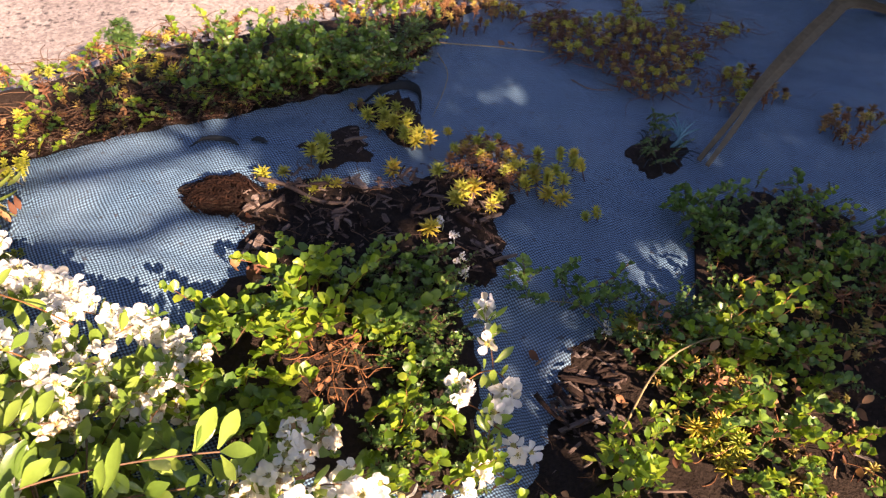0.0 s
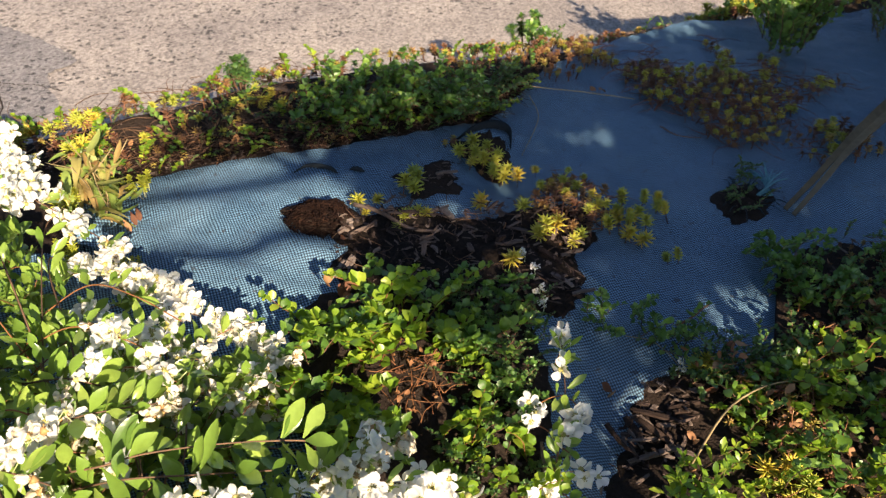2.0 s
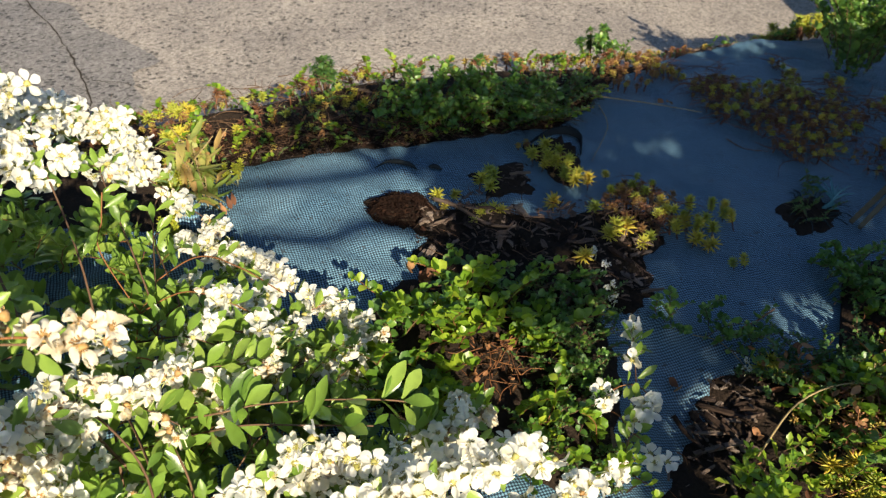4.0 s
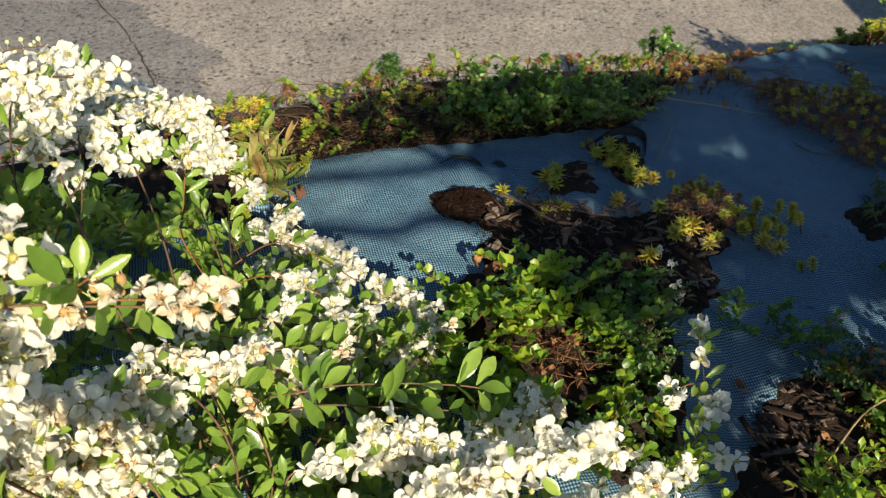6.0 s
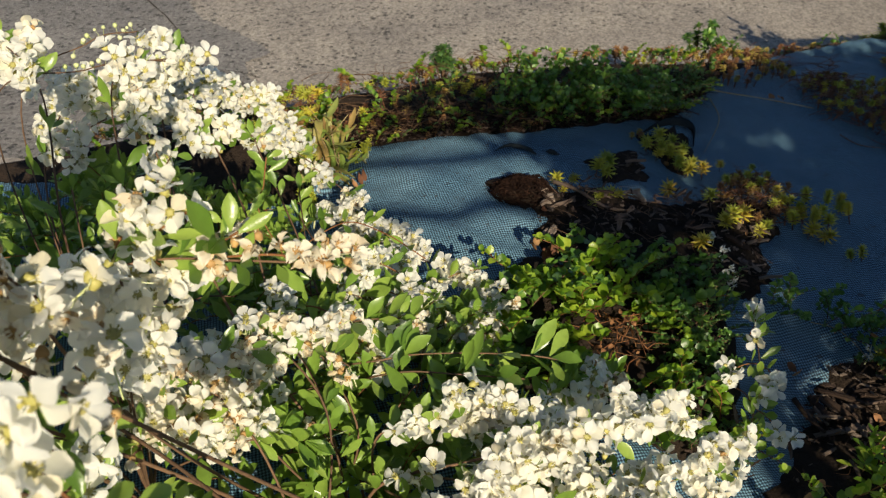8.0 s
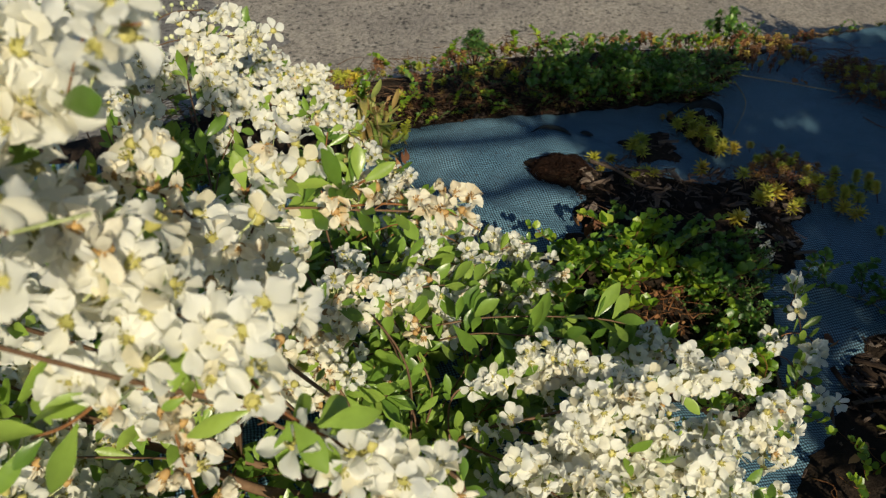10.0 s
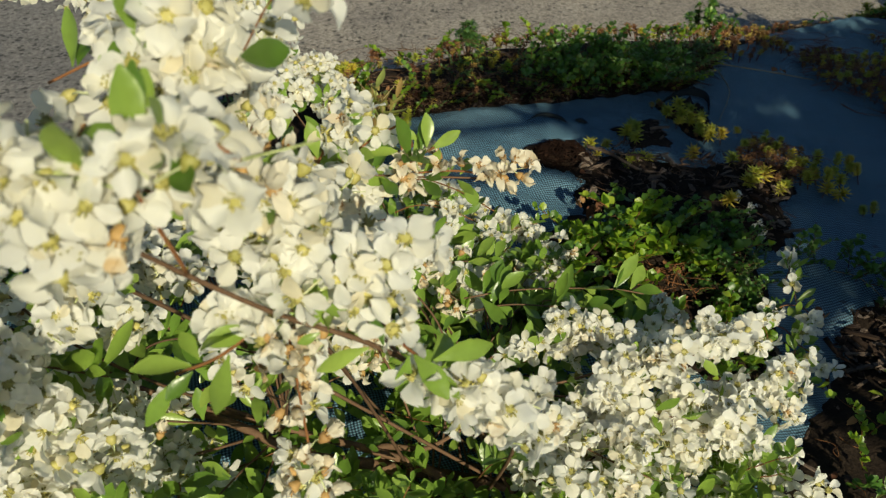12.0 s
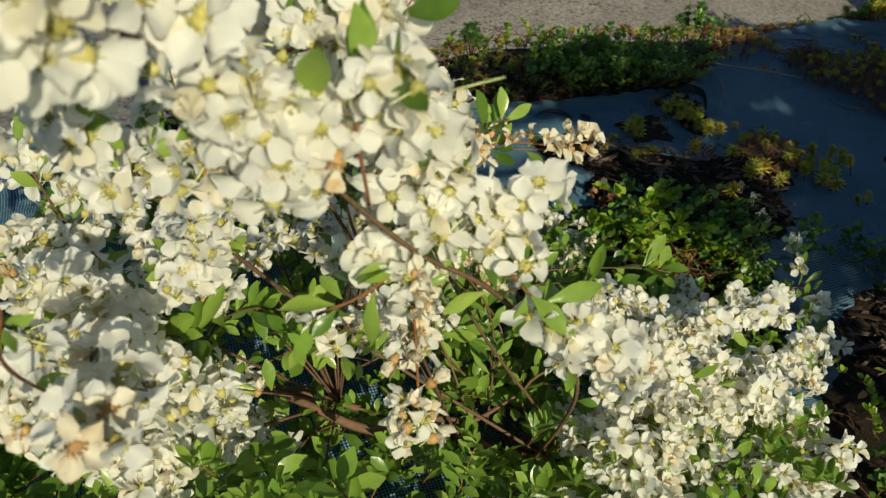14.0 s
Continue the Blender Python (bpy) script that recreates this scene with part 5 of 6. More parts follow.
clump("stonecrop", "trailing yellow stonecrop with long needled shoots", "succulent", [(0.56, 1.60), (0.60, 1.70), (0.70, 1.73), (0.71, 1.68), (0.62, 1.58)], SEDUM_LONG + SEDUM_MESH, 14, 0.022, 0.01, (0.9, 1.15), 0.8)
clump("stonecrop", "lone yellow stonecrop shoot on the cloth", "succulent", [(0.67, 1.55), (0.69, 1.56), (0.70, 1.53), (0.68, 1.52)], SEDUM_LONG, 2, 0.01, 0.0, (0.8, 1.0), 0.7)
clump("stonecrop", "yellow stonecrop cutting on the cloth", "succulent", [(0.295, 1.63), (0.315, 1.63), (0.315, 1.61), (0.295, 1.61)], SEDUM_MESH, 1, 0.0, 0.0, (1.2, 1.3), 0.1)
tips("small yellow stonecrop cuttings by a bark chip", [(0.16, 1.69), (0.14, 1.635), (0.17, 1.63), (0.165, 1.66)], SEDUM_MESH, (0.85, 1.1))
tips("orange-tinged stonecrop beside the root clod", [(0.07, 1.53), (0.09, 1.57), (0.06, 1.56), (0.13, 1.50), (0.145, 1.53), (0.17, 1.545), (0.185, 1.55), (0.155, 1.54)], SEDUM_MESH, (0.7, 1.0))
clump("stonecrop", "russet stonecrop tip by the hole in the cloth", "succulent", [(0.21, 1.84), (0.24, 1.86), (0.25, 1.83), (0.22, 1.82)], RUSSET_MESH, 3, 0.01, 0.0, (1.1, 1.4))
TRAIL = [(0.82, 2.43), (0.86, 2.33), (0.92, 2.32), (1.0, 2.36), (1.06, 2.27), (1.11, 2.21), (1.17, 2.22), (1.10, 2.09), (1.03, 2.03), (0.99, 1.96), (0.93, 1.96), (0.88, 1.98), (0.86, 2.04), (0.82, 2.10), (0.77, 2.13), (0.71, 2.23), (0.72, 2.34)]
ARMS = [[(1.02, 2.60), (1.045, 2.58), (1.06, 2.42), (1.07, 2.30), (1.0, 2.31), (1.01, 2.44)], [(1.15, 2.49), (1.18, 2.46), (1.14, 2.26), (1.09, 2.26)], [(1.11, 2.21), (1.20, 2.31), (1.34, 2.36), (1.35, 2.31), (1.22, 2.24), (1.14, 2.17)], [(1.03, 2.05), (1.10, 2.04), (1.23, 2.11), (1.25, 2.06), (1.17, 1.95), (1.11, 1.91), (1.08, 1.98)], [(0.56, 2.46), (0.63, 2.49), (0.72, 2.36), (0.66, 2.32)]]
clump("trailing_stonecrop", "wide trailing mat of russet and gold stonecrop on cloth", "succulent", TRAIL, RUSSET_MESH, 180, 0.015, 0.05, (0.9, 1.45), 0.9)
clump("trailing_stonecrop", "gold star tips over a russet stonecrop mat", "succulent", TRAIL, SEDUM_MESH, 100, 0.024, 0.06, (0.40, 0.66), 0.6)
stems("stonecrop_runners", "bare russet stonecrop runners tangled over the cloth", "succulent stems", TRAIL, 420, 0.09, SEDUM_STEM, 0.0013, 0.028)
for arm in ARMS:
    clump("trailing_stonecrop", "stray russet arm of trailing stonecrop with gold tips", "succulent", arm, RUSSET_MESH + RUSSET_MESH + SEDUM_MESH, 30, 0.018, 0.02, (0.5, 0.95), 0.7)
    stems("stonecrop_runners", "bare russet stonecrop runners over the cloth", "succulent stems", arm, 36, 0.08, SEDUM_STEM, 0.0013, 0.02)
clump("stonecrop", "loose stonecrop runner with gold tips", "succulent", [(1.14, 2.08), (1.24, 2.08), (1.30, 1.96), (1.24, 1.92), (1.16, 1.98)], RUSSET_MESH, 20, 0.018, 0.02, (1.1, 1.6))
clump("stonecrop", "russet stonecrop trailing over the cloth edge", "succulent", [(0.45, 2.25), (0.6, 2.42), (0.72, 2.44), (0.66, 2.32), (0.52, 2.2)], RUSSET_MESH, 34, 0.016, 0.03, (1.1, 1.5))

# strip along the road
STRIP_A = [(-1.0, 1.50), (-0.42, 1.63), (-0.23, 1.70), (-0.05, 1.78), (-0.05, 2.20), (-0.26, 2.08), (-0.50, 1.94), (-0.71, 1.82), (-1.0, 1.66)]
STRIP_B = [(-0.05, 1.80), (0.15, 1.90), (0.32, 1.98), (0.45, 2.3), (0.55, 2.56), (0.3, 2.40), (0.07, 2.27), (-0.05, 2.20)]
STRIP_C = [(0.45, 2.24), (0.55, 2.42), (0.80, 2.66), (1.24, 2.88), (1.7, 2.98), (1.7, 3.2), (1.1, 2.93), (0.64, 2.62), (0.5, 2.54)]
stems("dead_stems", "dead brown stems and litter under the strip planting", "litter", STRIP_A, 260, 0.08, TWIG, 0.0012, 0.025)
stems("dead_stems", "dead brown stems and litter under the strip planting", "litter", STRIP_B, 60, 0.08, TWIG, 0.0011, 0.02)
chips(STRIP_A, 20, "bark chips along the road strip", (0.5, 1.2), 0.012, rest=200)
chips([(0.76, 2.60), (1.05, 2.78), (1.2, 2.88), (1.05, 2.90), (0.80, 2.74)], 36, "bark chips along the road strip", (0.6, 1.3), 0.02, "pale sunlit bark mulch chip", rest=260)
EDGE = [(-0.45, 1.62), (-0.23, 1.685), (-0.01, 1.775), (0.15, 1.875), (0.33, 1.96), (0.44, 2.14), (0.40, 2.2), (0.28, 2.06), (0.12, 1.95), (-0.05, 1.85), (-0.25, 1.77), (-0.46, 1.71)]
chips(EDGE, 20, "bark chips along the cloth edge", (0.4, 0.9), 0.008, rest=900)
stems("dead_stems", "dead stems and roots along the cloth edge", "litter", EDGE, 600, 0.06, ROOT, 0.0011, 0.02)
stems("dead_stems", "dark dead stems along the cloth edge", "litter", EDGE, 400, 0.07, TWIG, 0.0012, 0.016)
ROW = [(x, cloth_edge(x) - 0.004) for x in steps(-0.45, 0.46, 14)] + [(x, cloth_edge(x) + 0.045) for x in steps(-0.45, 0.46, 14)[::-1]]
chips(ROW, 12, "bark chips along the cloth edge", (0.35, 0.8), 0.006, rest=700)
stems("dead_stems", "matted dead stems along the cloth edge", "litter", ROW, 500, 0.05, ROOT, 0.0010, 0.012)
clump("thyme_mat", "tiny sprigs rooting along the cloth edge", "ground cover", ROW, THYME_MESH + JENNY_MESH, 60, 0.012, 0.0, (0.3, 0.6))
litter(EDGE, 22, "dry leaves along the cloth edge", 0.012, (0.4, 0.9))
clump("moneywort", "small shoots hanging over the cloth edge", "ground cover", EDGE, JENNY_MESH + GREEN_MESH + THYME_MESH, 60, 0.016, 0.0, (0.3, 0.6))
clump("stonecrop", "rust-coloured stonecrop along the cloth edge", "succulent", EDGE, RUSSET_MESH, 40, 0.012, 0.0, (0.8, 1.3), 0.6)
clump("stonecrop", "mixed rust stonecrop and small leaves by the cloth edge", "succulent", [(-0.30, 1.72), (-0.15, 1.77), (0.0, 1.83), (0.0, 2.02), (-0.15, 1.96), (-0.30, 1.88)], RUSSET_MESH + RUSSET_MESH + RUSSET_MESH + SEDUM_MESH + THYME_MESH, 100, 0.013, 0.01, (0.5, 0.85), 0.5)
litter(STRIP_A, 40, "dry leaves along the road strip", 0.025)
litter(STRIP_B, 12, "dry leaves along the road strip", 0.025)
clump("moneywort", "chartreuse moneywort runners along the road strip", "ground cover", STRIP_A, JENNY_MESH, 64, 0.018, 0.0, (0.4, 0.72), rise=0.5)
clump("moneywort", "small green ground cover along the road strip", "ground cover", STRIP_A, GREEN_MESH + THYME_MESH + THYME_MESH, 90, 0.012, 0.0, (0.35, 0.7), rise=0.3)
clump("stonecrop", "orange and rust stonecrop scattered along the strip", "succulent", STRIP_A, RUSSET_MESH, 100, 0.010, 0.012, (0.9, 1.6), 0.6)
clump("stonecrop", "small gold stonecrop tips along the strip", "succulent", STRIP_A, SEDUM_MESH, 22, 0.03, 0.015, (0.5, 0.8), 0.5)
clump("green_sedum", "rounded clump of bright green fleshy leaves", "ground cover", [(-0.10, 1.86), (-0.01, 1.78), (0.10, 1.83), (0.22, 1.89), (0.33, 1.97), (0.30, 2.10), (0.14, 2.08), (-0.03, 1.96)], GREEN_MESH, 120, 0.010, 0.03, (0.6, 0.95), single=18, rise=0.8)
clump("stonecrop", "rust and gold stonecrop above the road", "succulent", STRIP_B, RUSSET_MESH, 110, 0.010, 0.015, (0.9, 1.6), 0.6)
clump("stonecrop", "small gold stonecrop tips above the road", "succulent", STRIP_B, SEDUM_MESH, 10, 0.03, 0.03, (0.5, 0.8), 0.5)
clump("moneywort", "small green leaves mixed through the brow planting", "ground cover", STRIP_B, GREEN_MESH + THYME_MESH + JENNY_MESH, 70, 0.013, 0.0, (0.4, 0.7), rise=0.4)
clump("thyme_mat", "grey-green thyme spilling onto the cloth", "ground cover", [(0.18, 1.88), (0.32, 1.94), (0.40, 2.08), (0.42, 2.2), (0.30, 2.12)], THYME_MESH, 90, 0.008, 0.03)
clump("stonecrop", "rust and gold stonecrop on the brow of the bed", "succulent", STRIP_C, RUSSET_MESH, 170, 0.013, 0.015, (0.9, 1.6), 0.6)
clump("stonecrop", "gold stonecrop tips on the brow of the bed", "succulent", STRIP_C, SEDUM_MESH, 10, 0.03, 0.02, (0.5, 0.8), 0.5)
clump("moneywort", "green shoots on the brow of the bed", "ground cover", STRIP_C, GREEN_MESH + THYME_MESH, 70, 0.02, 0.01, (0.5, 0.8))
clump("stonecrop", "bright gold stonecrop cushion in full sun", "succulent", [(1.02, 2.86), (1.2, 2.98), (1.42, 3.1), (1.5, 3.0), (1.2, 2.86)], SEDUM_MESH, 60, 0.018, 0.05, (1.0, 1.4))
# conifer-like tufts standing in the strip


def tuft(at, height, width, label, name="dwarf_shrub", meshes=None, n=40, mat=TWIG):
    x, y = at
    base = Vector((x, y, bed(x, y)))
    top = thing(name, base, label, "dwarf shrub")
    part("stem", Geo().add(*tube([(0, 0, -0.01), (0.004, 0, height * 0.5), (0, 0, height * 0.9)], [0.004, 0.003, 0.001], 5)).mesh("stem", mat), top)
    for k in range(n):
        t = (k + 0.5) / n
        a = k * 2.4
        r = width * math.sin(math.pi * (0.12 + 0.82 * t)) ** 0.6 * rng.uniform(0.3, 1.0)
        p = Vector((math.cos(a) * r * 0.5, math.sin(a) * r * 0.5, height * t * 0.85))
        m = Matrix.Translation(p) @ Matrix.Rotation(a - 1.57, 4, "Z") @ Matrix.Rotation(rng.uniform(0.2, 0.9), 4, "X") @ Matrix.Scale(max(0.35, 0.62 * r / 0.06) * rng.uniform(0.7, 1.1), 4)
        rng.choice(meshes).grow(top, m, False)
    return top


HEAD_MESH = []
for k in range(4):
    g, r = Geo(), random.Random(500 + k)
    for q in range(26):
        a, e = q * 2.39996, 1.25 * math.sqrt((q + 0.5) / 26)
        m = Matrix.Rotation(a, 4, "Z") @ Matrix.Rotation(math.pi / 2 - e - r.uniform(-0.15, 0.15), 4, "X") @ Matrix.Translation((0, 0.003, 0)) @ Matrix.Scale(r.uniform(0.8, 1.15), 4)
        g.add(*blade(0.015, 0.0075, 0.12, -0.5, "obovate", 4), 0, m)
    HEAD_MESH.append(g)


def headed(at, height, spread, n, label, mat, head=1.0):
    """A small plant of upright stems, each with domed whorls of fleshy leaves."""
    x, y = at
    top = thing("headed_stonecrop", (x, y, lay_z(x, y)), label, "succulent")
    heads = [g.mesh("leaf_head", mat) for g in HEAD_MESH]
    for k in range(n):
        a, q = k * 2.39996, spread * math.sqrt((k + 0.3) / n)
        tip = Vector((math.cos(a) * q, math.sin(a) * q, height * (1.0 - 0.45 * q / spread) * rng.uniform(0.85, 1.05)))
        stem = part("stem", strand([(tip.x * 0.25, tip.y * 0.25, -0.01), (tip.x * 0.7, tip.y * 0.7, tip.z * 0.5), tuple(tip)], 0.0022, 8).mesh("stem", TWIG), top)
        for h in range(3):
            t = 1.0 - 0.2 * h
            p = Vector((tip.x * (0.4 + 0.6 * t), tip.y * (0.4 + 0.6 * t), tip.z * t))
            part("leaf_head", rng.choice(heads), stem, "", facing(p, Vector((tip.x * 3, tip.y * 3, 0.25)) + rv(0.12), rng.uniform(0, 6.28), head * (1.0 - 0.16 * h) * rng.uniform(0.8, 1.1)))
    return top


headed((-0.24, 1.97), 0.085, 0.028, 7, "small dark green conifer-like stonecrop beside the road", THYME)
headed((0.475, 2.53), 0.15, 0.062, 7, "upright green stonecrop with domed leaf heads", GREEN, 1.35)
tuft((1.24, 2.56), 0.21, 0.16, "small yellow-green shrub growing through the cloth", meshes=GREEN_MESH, n=130)
tuft((1.62, 2.66), 0.22, 0.16, "low shaded green shrub at the edge of the cloth", meshes=THYME_MESH, n=110)
tuft((1.85, 2.58), 0.22, 0.16, "low shaded green shrub at the edge of the cloth", meshes=GREEN_MESH, n=80)

# ---- single things on the cloth ----
SPRIG = thing("pearl_bush_sprig", (0.36, 0.95, bed(0.36, 0.95)), "thin flowering sprig of pearl bush at the cloth gully", "shrub sprig")
SPINE = [(0.360, 0.950, 0.140), (0.374, 0.987, 0.195), (0.389, 1.035, 0.225), (0.406, 1.118, 0.245), (0.410, 1.202, 0.262)]
arch(SPINE, 0.0026, 0, 0.5, 0, 26, owner=SPRIG, leaf_start=0.1)
for x, y, z, n in ((0.411, 1.225, 0.270, 3), (0.392, 1.163, 0.262, 2), (0.355, 1.095, 0.250, 3), (0.356, 1.061, 0.250, 2), (0.430, 1.078, 0.245, 4), (0.403, 1.044, 0.245, 2), (0.426, 0.996, 0.215, 3), (0.378, 0.965, 0.210, 3)):
    c = Vector((x, y, z))
    s = min(SPINE, key=lambda q: (Vector(q) - c).length)
    arch([s, c.lerp(Vector(s), 0.5) + Vector((0, 0, 0.004)), c - Vector((0, 0, 0.008))], 0.0014, 0, 0.5, 0, 3, owner=SPRIG)
    for k in range(n):
        at = c + Vector((rng.uniform(-0.016, 0.016), rng.uniform(-0.010, 0.010), rng.uniform(-0.008, 0.012))) - SPRIG.location
        part("flower", rng.choice(FLOWER_MESH), SPRIG, "", facing(at, Vector((0.1, -0.7, 0.6)) + rv(0.5), rng.uniform(0, 6.28), rng.uniform(1.0, 1.2)))
for x, y in ((0.37, 1.46), (0.385, 1.42), (0.39, 1.37), (0.395, 1.34), (0.63, 1.25)):
    seed = thing("white_seedling", (x, y, cloth_z(x, y) + 0.02), "tiny white-flowered sprig on dark mulch", "seedling", "white sprigs on the mulch")
    part("stem", Geo().add(*tube([(0, 0, -0.02), (0.004, 0, 0.01), (0.002, 0.004, 0.03)], [0.0009, 0.0008, 0.0006], 4)).mesh("stem", BUD), seed)
    for k in range(5):
        part("flower", rng.choice(FLOWER_MESH), seed, "", facing((rng.uniform(-0.008, 0.008), rng.uniform(-0.008, 0.008), rng.uniform(0.008, 0.032)), rv() + Vector((0, -0.3, 0.6)), rng.uniform(0, 6), 0.36))


def laid(points, lift):
    return [(x, y, cloth_z(x, y) + lift) for x, y in points]


def loose(name, label, category, geo, mat, group="", smooth=True):
    return tagged(new(name, geo.mesh(name, mat, smooth=smooth)), label, category, group)


loose("straw", "long pale dry stem lying across the cloth", "dry stem", strand(laid([(0.22, 2.26), (0.29, 2.21), (0.43, 2.14), (0.58, 2.155), (0.72, 2.16)], 0.012), 0.0022), STRAW)
loose("straw", "thin pale curved stem on the cloth", "dry stem", strand(laid([(0.44, 2.10), (0.455, 2.03), (0.44, 1.95), (0.40, 1.84)], 0.006), 0.0013), STRAW)
loose("straw", "thin dry stem crossing the cloth gully", "dry stem", strand(laid([(0.55, 1.33), (0.60, 1.32), (0.64, 1.27), (0.63, 1.22)], 0.008), 0.0010), STRAW)
loose("twig", "grey weathered twig beside the root clod", "twig", strand(laid([(0.05, 1.54), (0.10, 1.525), (0.16, 1.495), (0.23, 1.50)], 0.026), 0.0050, 14, 6), BARK)
loose("twig", "broken brown twig end on the mulch", "twig", strand(laid([(0.485, 1.14), (0.505, 1.115), (0.53, 1.085)], 0.035), 0.0052, 8, 6), BARK)
loose("twig", "curled reddish dead stem on the cloth", "twig", strand(laid([(0.65, 1.36), (0.67, 1.375), (0.69, 1.39), (0.73, 1.43)], 0.008), 0.0028), REDTWIG)
loose("twig", "thin dark twig on the shaded cloth", "twig", strand(laid([(0.76, 2.04), (0.80, 2.01), (0.86, 2.01)], 0.006), 0.0018), TWIG)
loose("straw", "pale arching dry stem above the moneywort", "dry stem", strand([(0.60, 1.05, 0.17), (0.68, 1.13, 0.22), (0.80, 1.18, 0.22), (0.95, 1.17, 0.18)], 0.0020), STRAW)
loose("straw", "thin upright dry stem over the mulch", "dry stem", strand([(0.80, 1.17, 0.14), (0.83, 1.22, 0.22), (0.86, 1.30, 0.20)], 0.0014), STRAW)
seedhead = thing("dry_flower_spike", (0.75, 1.06, bed(0.75, 1.06)), "dried reddish flower spike standing in the ground cover", "dry plant")
part("stem", strand([(0, 0, 0.0), (0.005, 0.01, 0.06), (0.0, 0.03, 0.12)], 0.0016).mesh("stem", REDTWIG), seedhead)
for k in range(34):
    u = k / 34
    part("dead_leaf", rng.choice(DEAD_MESH), seedhead, "", facing((rng.uniform(-0.01, 0.01), 0.03 * u + rng.uniform(-0.01, 0.01), 0.045 + 0.085 * u), rv(), rng.uniform(0, 6), 0.42))
leafy = thing("round_leaf_seedling", (0.84, 1.02, bed(0.84, 1.02)), "single bright round leaf on a reddish stalk", "seedling")
part("stem", strand([(0, 0, 0), (0.0, 0.01, 0.06), (-0.02, 0.04, 0.115)], 0.0014).mesh("stem", REDTWIG), leafy)
part("leaf", Geo().add(*blade(0.026, 0.025, 0.22, -0.5, "round", 6)).mesh("leaf", JENNY), leafy, "", Matrix.Translation((-0.02, 0.035, 0.115)) @ Matrix.Rotation(2.6, 4, "Z"))


DRYLEAF = rough_material("dry_strap_leaf", [(0.25, (0.075, 0.062, 0.035)), (0.75, (0.165, 0.135, 0.08))], 60.0, 0.7, 0.3, 0.001, (1, 1, 1))


# dead strap leaf leaning in from the side
def dead_strap():
    line = spline([(0.98, 1.72, 0.20), (1.08, 1.82, 0.23), (1.18, 1.93, 0.25), (1.33, 2.08, 0.27), (1.52, 2.26, 0.29), (1.67, 2.37, 0.29), (2.1, 2.5, 0.14)], 30)
    g = Geo()
    v, f = [], []
    for i, p in enumerate(line):
        t = i / 30
        d = (line[min(i + 1, 30)] - line[max(i - 1, 0)]).normalized()
        side = d.cross(Vector((-0.1, -0.5, 1))).normalized()
        w = 0.021 * min(1.0, 0.25 + 1.5 * t) * (1.0 if t < 0.85 else 1 - (t - 0.85) * 3)
        split = 0.010 * max(0.0, 1 - t / 0.28)
        up = Vector((0, 0, 0.0016))
        for s in (-1, 1):
            inner, outer = p + side * s * split * 0.6, p + side * s * (w + split)
            v += [tuple(inner + up), tuple(outer + up * 2), tuple(outer - up), tuple(inner - up)]
    for i in range(30):
        for s in (0, 4):
            a, b = i * 8 + s, (i + 1) * 8 + s
            for k in range(4):
                k2 = (k + 1) % 4
                f.append((a + k, a + k2, b + k2, b + k))
    g.add(v, f)
    return g


loose("dead_strap_leaf", "long dry split strap leaf hanging over the cloth", "dead leaf", dead_strap(), DRYLEAF, smooth=False)

# frayed tapes at the square planting hole
frayed = thing("frayed_cloth_edge", (0.95, 1.80, cloth_z(0.95, 1.80)), "frayed blue-green tapes at a cut planting hole", "frayed cloth")
TAPE = rough_material("cloth_tape", [(0.2, (0.04, 0.15, 0.17)), (0.8, (0.15, 0.36, 0.38))], 120.0, 0.5, 0.2, 0.001)
DARKTAPE = rough_material("dark_cloth_tape", [(0.2, (0.010, 0.018, 0.022)), (0.8, (0.03, 0.05, 0.055))], 120.0, 0.5, 0.2, 0.001)
for k in range(13):
    a = radians(15 + 8 * k + rng.uniform(-4, 4))
    tip = Vector((math.cos(a) * 0.06, math.sin(a) * 0.075, rng.uniform(0.015, 0.05)))
    start = Vector((-0.02 + 0.003 * k, -0.012, 0.004))
    part("tape", strand([start, start.lerp(tip, 0.5) + Vector((0, 0, 0.012)), tip], 0.0026, 6, 4).mesh("tape", TAPE), frayed)
for k in range(16):
    a = radians(-150 + 18 * k + rng.uniform(-10, 10))
    r0, r1 = 0.045, 0.08 + rng.uniform(-0.015, 0.03)
    p0 = Vector((-0.055 + math.cos(a) * r0, -0.025 + math.sin(a) * r0, 0.006))
    p1 = Vector((-0.055 + math.cos(a) * r1, -0.025 + math.sin(a) * r1, rng.uniform(0.003, 0.012)))
    part("tape", strand([p0, p0.lerp(p1, 0.5) + Vector((0, 0, 0.008)), p1], 0.0016, 5, 4).mesh("tape", DARKTAPE), frayed)
clump("hole_seedling", "small dull green plants inside the square hole", "seedling", [(0.84, 1.76), (0.86, 1.72), (0.92, 1.72), (0.92, 1.80), (0.87, 1.81)], THYME_MESH, 16, 0.012, 0.01, (0.6, 0.9))
clump("grass_tuft", "dull green wispy growth above the hole", "grass", [(0.89, 1.84), (0.94, 1.84), (0.95, 1.90), (0.90, 1.90)], THYME_MESH, 14, 0.01, 0.01, (0.5, 0.8))


